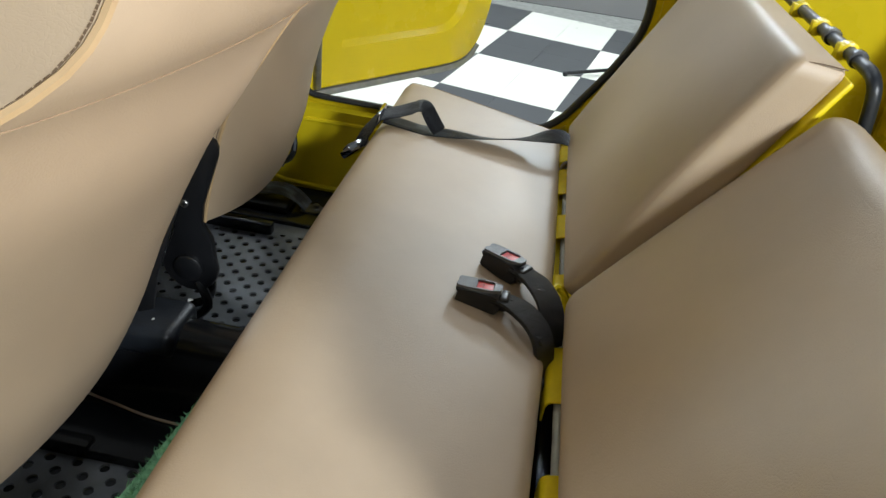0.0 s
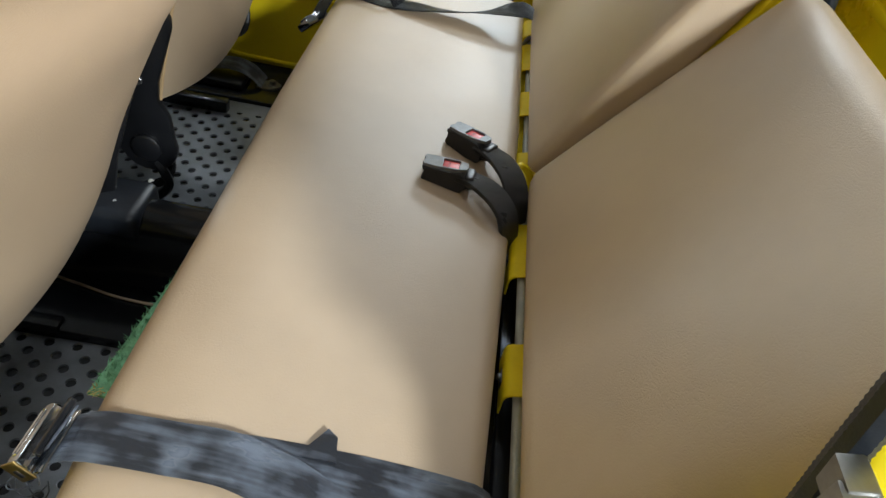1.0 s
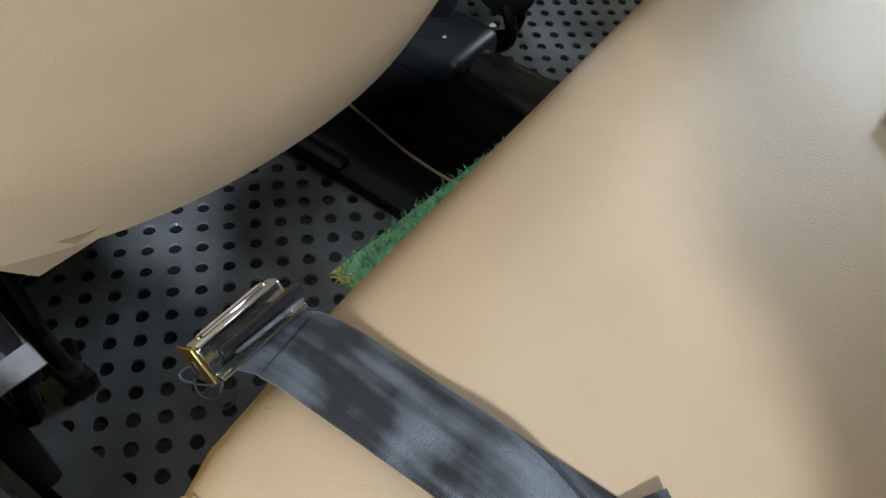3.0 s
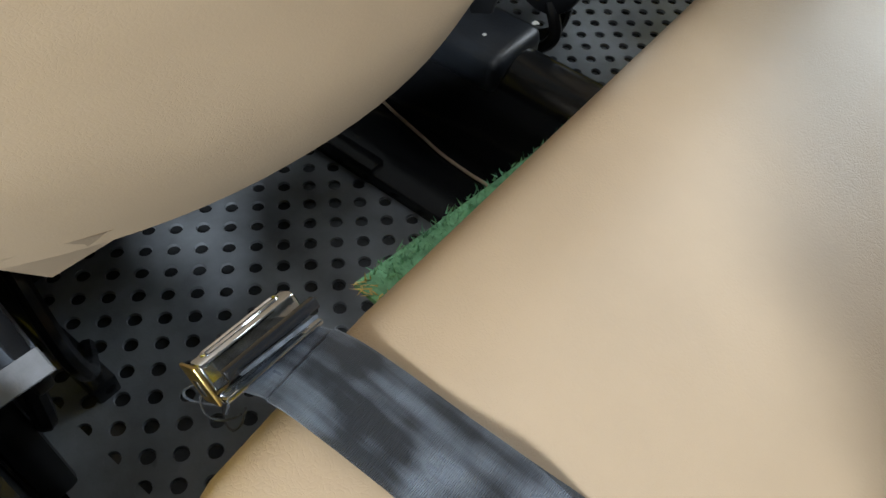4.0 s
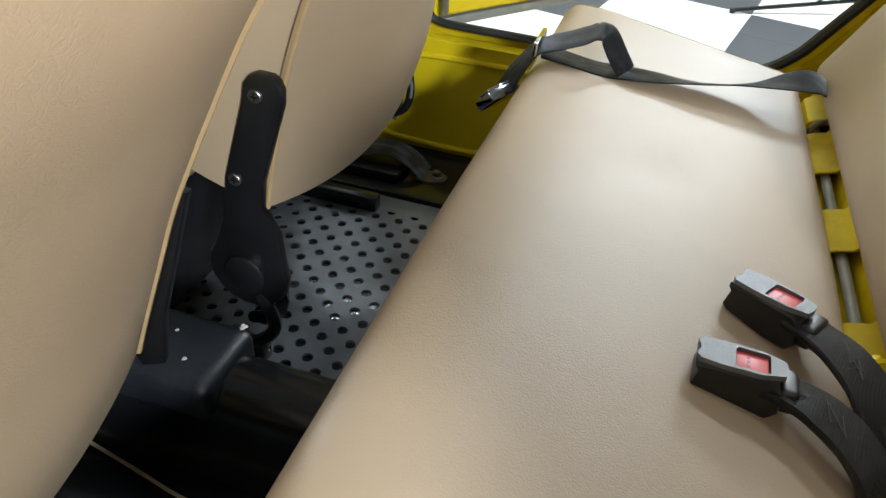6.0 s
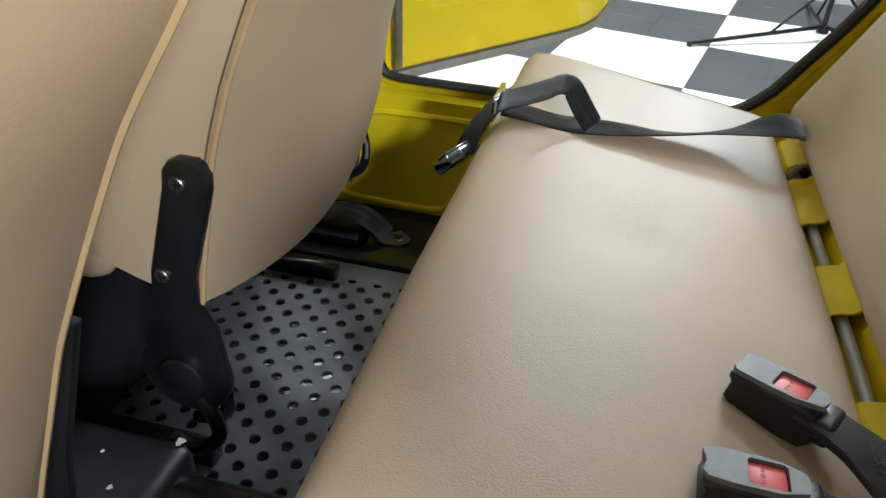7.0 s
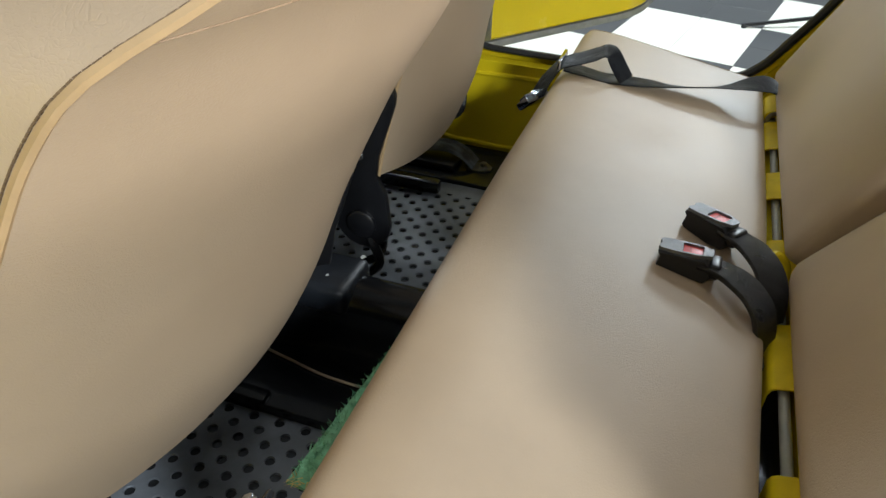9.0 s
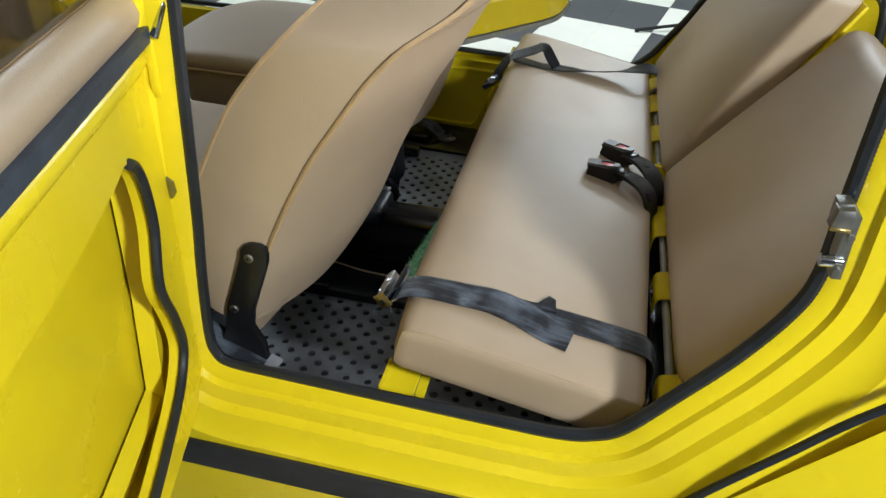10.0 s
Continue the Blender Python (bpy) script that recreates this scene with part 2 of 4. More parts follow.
def ribbon(points, across, width, thick=0.0016, per=8, bm=None):
    """A flat strap along the points; across: the direction of its width at each point."""
    bm = bm or bmesh.new()
    pts, acr = spline(points, per), spline(across, per)
    loops = []
    for i, (p, a) in enumerate(zip(pts, acr)):
        d = (pts[min(i + 1, len(pts) - 1)] - pts[max(i - 1, 0)]).normalized()
        a = (a - d * a.dot(d)).normalized()
        nrm = d.cross(a)
        w, h = a * width / 2, nrm * thick / 2
        loops.append([p - w - h * 0.4, p - w * 0.94 - h, p - w * 0.5 - h, p + w * 0.5 - h, p + w * 0.94 - h, p + w - h * 0.4, p + w + h * 0.4, p + w * 0.94 + h, p + w * 0.5 + h, p - w * 0.5 + h, p - w * 0.94 + h, p - w + h * 0.4])
    loft(bm, loops, True, True)
    return bm


def disc(centre, normal, r, h, sides=16, bm=None):
    """A short cylinder that stands on centre along normal, with a small chamfer."""
    bm = bm or bmesh.new()
    n = Vector(normal).normalized()
    u = n.orthogonal().normalized()
    v, c = n.cross(u), Vector(centre)
    ring = lambda k, w: [c + n * w + k * (math.cos(i * math.tau / sides) * u + math.sin(i * math.tau / sides) * v) for i in range(sides)]
    loft(bm, [ring(r, 0), ring(r, h * 0.7), ring(r * 0.85, h)], True, True)
    return bm


def shift(bm, m):
    bmesh.ops.transform(bm, matrix=m, verts=bm.verts[:])
    return bm

# ---- showroom ----
TILE, TURN = 0.65, radians(-12.0)
GRID = Vector((0.419, 3.425, 0))


def showroom():
    ground = thing("ground", "black and white checkered showroom floor", "floor", kind="structure")
    part("subfloor", box((-9, -8, -0.2), (9, 5.75, -0.004)), GROUT, ground, smooth=False)
    c, s = math.cos(TURN), math.sin(TURN)
    shared = {}
    rest = {True: bmesh.new(), False: bmesh.new()}
    for i in range(-14, 15):
        for j in range(-18, 6):
            x = GRID.x + c * (i + 0.5) * TILE - s * (j + 0.5) * TILE
            y = GRID.y + s * (i + 0.5) * TILE + c * (j + 0.5) * TILE
            if not (-8.3 < x < 8.3 and -7.4 < y < 5.5):
                continue
            dark = (i + j) % 2 == 0
            for a, b in ((-0.25, -0.25), (0.25, -0.25), (0.25, 0.25), (-0.25, 0.25)):
                tx, ty = x + (c * a - s * b) * TILE, y + (s * a + c * b) * TILE
                h = TILE / 4 - 0.0006
                if -2 < x < 3 and 1.4 < y:
                    if dark not in shared:
                        bm = bmesh.new()
                        loft(bm, [[(u * (h - k), v * (h - k), z) for u, v in ((-1, -1), (1, -1), (1, 1), (-1, 1))] for k, z in ((0, -0.004), (0, -0.0006), (0.0007, 0))])
                        bm.faces.new([v for v in bm.verts][-4:])
                        ob = part("tile", bm, DARKTILE if dark else WHITETILE, ground, smooth=False)
                        shared[dark] = ob.data
                    else:
                        ob = new("tile", shared[dark])
                        ob.parent = ground
                    ob.location, ob.rotation_euler = (tx, ty, 0), (0, 0, TURN)
                else:
                    bm = rest[dark]
                    bm.faces.new([bm.verts.new((tx + c * u - s * v, ty + s * u + c * v, 0)) for u, v in ((-h, -h), (h, -h), (h, h), (-h, h))])
    for dark, bm in rest.items():
        tagged(part("tile_field", bm, DARKTILE if dark else WHITETILE, ground, smooth=False), kind="stuff")
    for name, lo, hi in (("wall_north", (-9, 5.75, 0), (9, 5.95, 4.2)), ("wall_south", (-9, -8.2, 0), (9, -8, 4.2)), ("wall_west", (-9.2, -8, 0), (-9, 5.75, 4.2)), ("wall_east", (9, -8, 0), (9.2, 5.75, 4.2))):
        tagged(mesh_object(name, box(lo, hi), WALL, smooth=False), "plain grey painted showroom wall", "wall", kind="structure")
    tagged(mesh_object("ceiling", box((-9.2, -8.2, 4.2), (9.2, 5.95, 4.4)), CEIL, smooth=False), "plain grey showroom ceiling", "ceiling", kind="structure")


showroom()

# Showroom lights: two photographic lamps on stands, one beyond the car and one behind it on the near side, and unseen
# lamps added round the room.
COOL, NEUTRAL, WARM, PINK = (0.80, 0.92, 1.0), (0.89, 0.955, 1.0), (1.0, 0.965, 0.92), (1.0, 0.92, 0.88)
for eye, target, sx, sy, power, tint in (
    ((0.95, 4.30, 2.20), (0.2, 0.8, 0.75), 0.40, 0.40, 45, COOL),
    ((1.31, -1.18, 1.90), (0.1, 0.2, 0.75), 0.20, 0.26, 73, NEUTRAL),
    # Unseen ceiling lamps, added as fill over the near side and the bench.
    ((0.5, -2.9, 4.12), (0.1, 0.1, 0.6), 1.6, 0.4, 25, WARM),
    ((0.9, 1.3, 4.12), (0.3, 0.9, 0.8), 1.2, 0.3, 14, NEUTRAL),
    # Stands in for an unseen bright source ahead, mirrored on the front cushion.
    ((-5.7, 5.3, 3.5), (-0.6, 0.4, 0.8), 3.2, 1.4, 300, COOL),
    # Unseen low lamp behind the car, added to brighten the upper driver backrest.
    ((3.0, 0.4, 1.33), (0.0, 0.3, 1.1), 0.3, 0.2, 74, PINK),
    # Unseen fills, one added for the far tiles, one to brighten the far wall.
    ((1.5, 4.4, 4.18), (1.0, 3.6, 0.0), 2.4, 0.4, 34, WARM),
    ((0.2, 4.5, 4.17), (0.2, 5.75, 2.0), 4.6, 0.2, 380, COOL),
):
    area_lamp("unseen_lamp", eye, target, sx, sy, power, tint)

# ---- car body ----
FLOOR = 0.435
# Points above z 1.215 are unseen, added to shade the passenger seat.
OPENING = [(-0.232, 1.30), (-0.236, 1.215), (-0.242, 1.10), (-0.249, 0.95), (-0.256, 0.86), (-0.260, 0.76), (-0.254, 0.724), (-0.232, 0.708), (-0.15, 0.705), (0.0, 0.703), (0.15, 0.701), (0.225, 0.702), (0.265, 0.712), (0.300, 0.735), (0.349, 0.806), (0.395, 0.877), (0.432, 0.952), (0.444, 1.006), (0.441, 1.09), (0.436, 1.215), (0.432, 1.30)]
# Steps of the side panel round the door opening: distance from the opening, depth to the outside.
STEPS = [(0.003, 0.006), (0.001, 0.0), (0.008, -0.006), (0.024, -0.010), (0.028, -0.018), (0.050, -0.022), (0.058, -0.034), (0.083, -0.040), (0.093, -0.052)]
NEAR, FAR = -0.06, 1.39

car = thing("car", "bright yellow open off-road car with tan interior", "car")


def side_y(far, d):
    return FAR - d if far else NEAR + d


def side_panel(far):
    dz, dx = (-0.024, -0.008) if far else (0, 0)
    wide = 0.045 if far else 0.0
    pts = [Vector((p.x + dx + wide * min(1, max(0, (p.x - 0.2) / 0.12)), 0, p.y + dz)) for p in spline([(x, z, 0) for x, z in OPENING], 5)]
    normals = []
    for i in range(len(pts)):
        d = (pts[min(i + 1, len(pts) - 1)] - pts[max(i - 1, 0)]).normalized()
        normals.append(Vector((d.z, 0, -d.x)))
    mid = Vector((0.1, 0, 1.1))
    normals = [n if n.dot(p - mid) > 0 else -n for n, p in zip(normals, pts)]
    # The rear pillar of the near opening leans inwards with height.
    lean = [0.0 if far or p.x < 0.2 else 0.030 * min(1, max(0, (p.z - 0.75) / 0.25)) for p in pts]
    pts = [p + Vector((0.40 * w, 0, -0.63 * w)) for p, w in zip(pts, lean)]
    loops = []
    for off, d in STEPS:
        loops.append([Vector((p.x, side_y(far, d) + w, p.z)) + n * off for p, n, w in zip(pts, normals, lean)])
    y, last = side_y(far, STEPS[-1][1]), []
    for p, n in zip(pts, normals):
        reach = min((b - c) / m for m, c, b in ((n.x, p.x, 1.25 if n.x > 0 else -0.36), (n.z, p.z, 1.4 if n.z > 0 else 0.30)) if abs(m) > 1e-4)
        last.append(Vector((p.x, y, p.z)) + n * max(reach, 0.1))
    loops.append(last)
    bm = bmesh.new()
    loft(bm, loops, False)
    part("side_panel", bm, YELLOW, car)
    seal, carry = [], 0.0
    for p, q, w0, w1 in zip(pts, pts[1:], lean, lean[1:]):
        step = (q - p).length
        while carry < step:
            v = p.lerp(q, carry / step)
            seal.append(Vector((v.x, side_y(far, 0.004) + w0 + (w1 - w0) * carry / step, v.z)))
            carry += 0.0024
        carry -= step
    radii = [(0.0078 + 0.0018 * min(1, max(0, (p.x + 0.2) / 0.5))) * (1.0 if k % 2 else 0.94) for k, p in enumerate(seal)]
    part("door_seal", tube(seal, radii, 8), RUBBER, car, "black ribbed rubber door seal")
    inner = side_y(far, 0.012)
    w = inner + (0.008 if not far else -0.03)
    out = [(-1.5, FLOOR - 0.02), (1.2, FLOOR - 0.02), (1.2, 0.66 + dz)] + [(0.21, 0.685 + dz), (-0.25, 0.69 + dz), (-1.5, 0.69 + dz)]
    part("inner_panel", slab(out, inner, w, 1), YELLOW if far else BLACKPAINT, car)
    q = inner + (0.012 if not far else -0.012)
    rear = [(0.30, 0.66 + dz), (1.2, 0.66 + dz), (1.2, 1.16 + dz), (0.50, 1.16 + dz), (0.50, 1.0 + dz), (0.47, 0.93 + dz), (0.40, 0.83 + dz)]
    rear = [(x + wide if x < 1 else x, z) for x, z in rear]
    part("inner_panel", slab(rear, inner + (0.0 if far else 0.030), q + (0.0 if far else 0.030), 1), YELLOW, car)


for far in (False, True):
    side_panel(far)
part("inner_panel", box((-1.5, 1.345, 0.655), (-0.37, 1.378, 0.716), 0.006), YELLOW, car)
part("door_seal", tube([(-1.5, 1.385, 0.722), (-0.9, 1.385, 0.722), (-0.36, 1.385, 0.722)], 0.008, 8), RUBBER, car, "black ribbed rubber door seal")
part("floor_pan", box((-1.6, -0.04, FLOOR - 0.05), (1.2, 1.37, FLOOR - 0.004)), BLACKPAINT, car, "black painted floor pan", smooth=False)
part("rear_panel", box((1.0, -0.04, FLOOR), (1.06, 1.37, 1.15), 0.02), YELLOW, car)
part("front_panel", box((-1.6, -0.04, FLOOR), (-1.5, 1.37, 1.1), 0.02), YELLOW, car)
part("tunnel", box((-1.5, 0.548, FLOOR - 0.01), (1.0, 0.628, 0.60), 0.034, 5), BLACKPAINT, car, "glossy black centre tunnel")
part("rocker_stripe", box((-0.36, -0.118, 0.552), (0.42, -0.1115, 0.604), 0.002), STRIPE, car, "black anti-slip stripe on the sill")


def fill(bm, loops):
    """One flat face set inside the first loop and outside the others; returns the vertices by loop."""
    rings = []
    for loop in loops:
        vs = [bm.verts.new(p) for p in loop]
        for a, b in zip(vs, vs[1:] + vs[:1]):
            bm.edges.new((a, b))
        rings.append(vs)
    bmesh.ops.triangle_fill(bm, edges=bm.edges[:], use_beauty=True)
    return rings


for x in (-1.75, 0.82):
    for y in (0.02, 1.15):
        bm = bmesh.new()
        prof = [(0.17, 0), (0.30, 0.0), (0.325, 0.025), (0.325, 0.135), (0.30, 0.16), (0.17, 0.16)]
        loft(bm, [[(x + r * math.cos(a * math.tau / 32), y + w, 0.325 + r * math.sin(a * math.tau / 32)) for r, w in prof] for a in range(33)], False)
        wheel = part("wheel", bm, RUBBER, car, "black rubber tyre")
        part("rim", disc((x, y + 0.03, 0.325), (0, 1, 0), 0.175, 0.10, 24), YELLOW, wheel)

# Black welt between the rear wing and the body, and the striker of the door latch.
part("wing_welt", tube(spline([(0.30, -0.113, 0.560), (0.388, -0.114, 0.700), (0.464, -0.114, 0.806), (0.529, -0.114, 0.893), (0.66, -0.114, 1.03)], 6), 0.0055, 6), RUBBER, car, "black rubber wing welt")
wing = bmesh.new()
rows = []
for k in range(12):
    a = k / 11
    rows.append([Vector((0.31 + 0.36 * w + 0.05 * a, -0.1135 - 0.05 * math.sin(a * math.pi / 2), 0.555 + 0.48 * w - 0.24 * a)) for w in (0, 0.15, 0.3, 0.45, 0.6, 0.75, 0.9, 1.05, 1.3)])
loft(wing, rows, False)
part("wing", wing, YELLOW, car)


def striker():
    out = [(0.433, 1.090), (0.446, 1.092), (0.458, 1.078), (0.460, 1.044), (0.463, 1.006), (0.453, 1.005), (0.448, 1.030), (0.446, 1.064), (0.434, 1.070)]
    st = part("latch_striker", slab(out, -0.060, -0.040, 1, 0.0018), ZINC, car, "zinc-plated latch striker")
    part("striker_roller", tube([(0.456, -0.060, 1.028), (0.448, -0.061, 1.028), (0.4475, -0.061, 1.028), (0.435, -0.061, 1.027)], [0.0045, 0.0045, 0.0068, 0.0068], 14), CHROME, st)
    part("upper_jaw", slab([(0.429, 1.068), (0.431, 1.088), (0.446, 1.090), (0.450, 1.080), (0.447, 1.066)], -0.070, -0.052, 1, 0.003), ZINC, st)
    part("jaw_edge", box((0.429, -0.0712, 1.066), (0.448, -0.0695, 1.0695), 0.0006, 1), BRASS, st)
    for z in (1.016, 1.056):
        part("bolt_head", disc((0.4545, -0.060, z), (0, -1, 0), 0.0042, 0.003, 8), ZINC, st)


striker()

# ---- doors ----
def door_point(hinge, ang, s, n, z):
    return Vector((hinge[0] + s * math.cos(ang) - n * math.sin(ang), hinge[1] + s * math.sin(ang) + n * math.cos(ang), z))


def near_door():
    ang, hinge = radians(-75), (-0.268, -0.082)
    P = lambda s, n, z: door_point(hinge, ang, s, n, z)
    outer = [(-0.012, 0.70), (0.03, 0.665), (0.58, 0.665), (0.62, 0.70), (0.62, 1.12), (0.60, 1.15), (0.01, 1.152), (-0.012, 1.14)]
    hole = [(p.x, p.y) for p in spline([(0.088, 1.072, 0), (0.064, 1.040, 0), (0.058, 0.980, 0), (0.076, 0.910, 0), (0.052, 0.845, 0), (0.042, 0.790, 0), (0.075, 0.755, 0), (0.14, 0.733, 0), (0.25, 0.715, 0), (0.46, 0.715, 0), (0.52, 0.77, 0), (0.52, 1.01, 0), (0.46, 1.048, 0), (0.26, 1.054, 0), (0.13, 1.066, 0)], 5, True)]
    bm = bmesh.new()
    rings = fill(bm, [[P(s, 0, z) for s, z in outer], [P(s, 0, z) for s, z in hole]])
    lip = [bm.verts.new(P(s, -0.016, z)) for s, z in hole]
    for i in range(len(lip)):
        j = (i + 1) % len(lip)
        bm.faces.new((rings[1][i], rings[1][j], lip[j], lip[i]))
    back = [bm.verts.new(P(s, -0.055, z)) for s, z in outer]
    for i in range(len(back)):
        j = (i + 1) % len(back)
        bm.faces.new((rings[0][i], rings[0][j], back[j], back[i]))
    bm.faces.new(back)
    d = part("door", bm, YELLOW, car, "yellow rear door standing open")
    part("pocket_trim", tube([P(s, 0.002, z) for s, z in hole[:48]], 0.0062, 8), RUBBER, d, "black rubber edge trim")
    inner = bmesh.new()
    loft(inner, [[P(0.0, -0.05, 0.66), P(0.60, -0.05, 0.66)], [P(0.0, -0.034, 0.715), P(0.60, -0.034, 0.715)], [P(0.0, -0.05, 0.73), P(0.60, -0.05, 0.73)]], False)
    part("stiffener", inner, YELLOW, d)
    post = bmesh.new()
    loft(post, [[P(s, n, z) for s, n in ((0.002, -0.030), (0.030 + w, -0.030), (0.036 + w, -0.050))] for z, w in ((1.05, -0.012), (0.95, -0.006), (0.86, 0.0), (0.76, 0.016), (0.68, 0.028))], False)
    post = part("inner_post", post, YELLOW, d)
    slot = bmesh.new()
    loft(slot, [[P(s, n, z) for s, z in ((-0.006, 0.986), (0.010, 0.990), (0.014, 0.906), (-0.003, 0.900))] for n in (-0.0300, -0.0285)], True, True)
    part("latch_slot", slot, BLACK, post)
    part("latch_rod", tube([P(0.003, -0.027, 0.968), P(0.006, -0.026, 0.945), P(0.004, -0.027, 0.922)], 0.0022, 6), ZINC, post)
    strip = [P(s, n, z) for s, n, z in ((-0.024, 0.004, 1.169), (0.15, 0.004, 1.169), (0.30, 0.004, 1.169), (0.60, 0.004, 1.169))]
    part("weather_strip", ribbon(strip, [(0, 0, 1)] * 4, 0.017, 0.014, 3), STRIP, d, "dark blue-grey weather strip")
    bm = bmesh.new()
    loops = []
    for k in range(13):
        s = -0.028 + 0.628 * k / 12
        r = 0.021 if 0 < k < 12 else 0.0195
        loops.append([P(s, -0.016 + r * 1.1 * math.cos(a * math.tau / 14), 1.191 + r * 1.2 * math.sin(a * math.tau / 14)) for a in range(14)])
    loft(bm, loops, True, True)
    part("rolled_edge", tube([P(-0.008, -0.004, 1.138), P(-0.002, -0.004, 1.146), P(0.03, -0.004, 1.1465), P(0.3, -0.004, 1.1465), P(0.6, -0.004, 1.1465)], [0.006, 0.011, 0.0135, 0.0135, 0.0135], 16), YELLOW, d)
    pad = part("sill_pad", bm, VINYL, d, "rolled tan vinyl sill pad")
    part("stitching", tube([P(0.012 + 0.05 * k, -0.022, 1.2165) for k in range(12)], 0.0012, 5), PIPING, pad)
    bend = spline([P(-0.034, 0.010, 1.250), P(-0.036, 0.014, 1.230), P(-0.028, 0.024, 1.212), P(-0.016, 0.022, 1.196), P(-0.012, 0.012, 1.168)], 5)
    cl = part("pad_clasp", ribbon(bend[::5], [P(0.7, 0.7, 0) - P(0, 0, 0)] * len(bend[::5]), 0.020, 0.005, 5), CHROME, d, "bent chrome bracket")
    part("clasp_screw", disc(P(-0.036, 0.018, 1.232), P(0.3, 1, 0) - P(0, 0, 0), 0.004, 0.003, 10), ZINC, cl)
    part("hinge_plate", slab([(-0.030, 1.105), (-0.010, 1.100), (-0.004, 1.115), (-0.004, 1.155), (-0.016, 1.176), (-0.028, 1.165)], 0.004, 0.0125, 1, 0.0015), YELLOW, d).matrix_basis = Matrix.Translation(P(0, 0, 0)) @ Matrix.Rotation(ang, 4, "Z")
    glass = bmesh.new()
    loft(glass, [[P(s, n, z) for s, z in ((0.015, 1.20), (0.61, 1.20), (0.61, 1.62), (0.015, 1.62))] for n in (-0.024, -0.020)], True, True)
    g = part("window_pane", glass, GLASS, d, "clear side window pane", smooth=False)
    g.visible_shadow = False


def far_door():
    ang, hinge = radians(53), (-0.270, 1.432)
    P = lambda s, n, z: door_point(hinge, ang, s, n, z)
    pts = [(p.x, p.y) for p in spline([(0.45, 0.672, 0), (0.535, 0.680, 0), (0.585, 0.715, 0), (0.618, 0.78, 0), (0.64, 0.88, 0)], 4)]
    outline = [(0.0, 0.672), (0.2, 0.672)] + pts + [(0.64, 1.14), (0.0, 1.14)]
    mid = Vector((0.31, 0.92, 0))
    inset = lambda k: [(s + (mid.x - s) * k, z + (mid.y - z) * k * 1.3) for s, z in outline]
    bm = bmesh.new()
    loops = [[P(s, 0.05, z) for s, z in outline], [P(s, 0.0, z) for s, z in outline], [P(s, -0.004, z) for s, z in inset(0.015)], [P(s, -0.004, z) for s, z in inset(0.30)], [P(s, 0.012, z) for s, z in inset(0.34)], [P(s, 0.014, z) for s, z in inset(0.8)]]
    loft(bm, loops, True, True)
    d = part("door", bm, YELLOW, car, "yellow rear door standing open")
    part("door_sweep", ribbon([P(s, 0.02, z - 0.012) for s, z in [(0.0, 0.672), (0.2, 0.672)] + pts[:10]], [P(0, 1, 0) - P(0, 0, 0)] * (2 + len(pts[:10])), 0.05, 0.016, 2), GREYRUBBER, d, "grey rubber door bottom seal")
    part("hinge_post", tube([P(0.015, -0.012, 0.68), P(0.015, -0.012, 1.1)], 0.010, 10), ZINC, d)


near_door()
far_door()


chip = bmesh.new()
ring = [Vector((-0.2680 + 0.0055 * (1 + 0.35 * math.sin(3 * k)) * math.cos(k * math.tau / 12), NEAR - 0.0085, 0.990 + 0.0135 * (1 + 0.25 * math.cos(5 * k)) * math.sin(k * math.tau / 12))) for k in range(12)]
loft(chip, [ring, [p + Vector((0, -0.004, 0)) for p in ring]], True, True)
part("paint_chip", chip, ZINC, car, "bare metal where the yellow paint has chipped")


def front_door():
    out = [(-0.375, 0.66), (-0.375, 1.12), (-0.40, 1.150), (-1.24, 1.150), (-1.27, 1.12), (-1.20, 0.80), (-1.08, 0.66)]
    d = part("door", slab(out, -0.104, -0.062, 1, 0.006), YELLOW, car, "yellow front door, closed")
    part("sill_pad", tube([(-0.40, -0.080, 1.170), (-0.80, -0.080, 1.170), (-1.23, -0.080, 1.170)], 0.020, 12), VINYL, d, "rolled tan vinyl sill pad")
    part("door_handle", box((-0.50, -0.122, 1.03), (-0.41, -0.103, 1.055), 0.006), BLACK, d)
    part("side_panel", box((-1.6, -0.112, 0.30), (-0.36, -0.062, 0.655), 0.008), YELLOW, car)


front_door()

# ---- floor mats ----
PITCH, HOLE = 0.0212, 0.0080


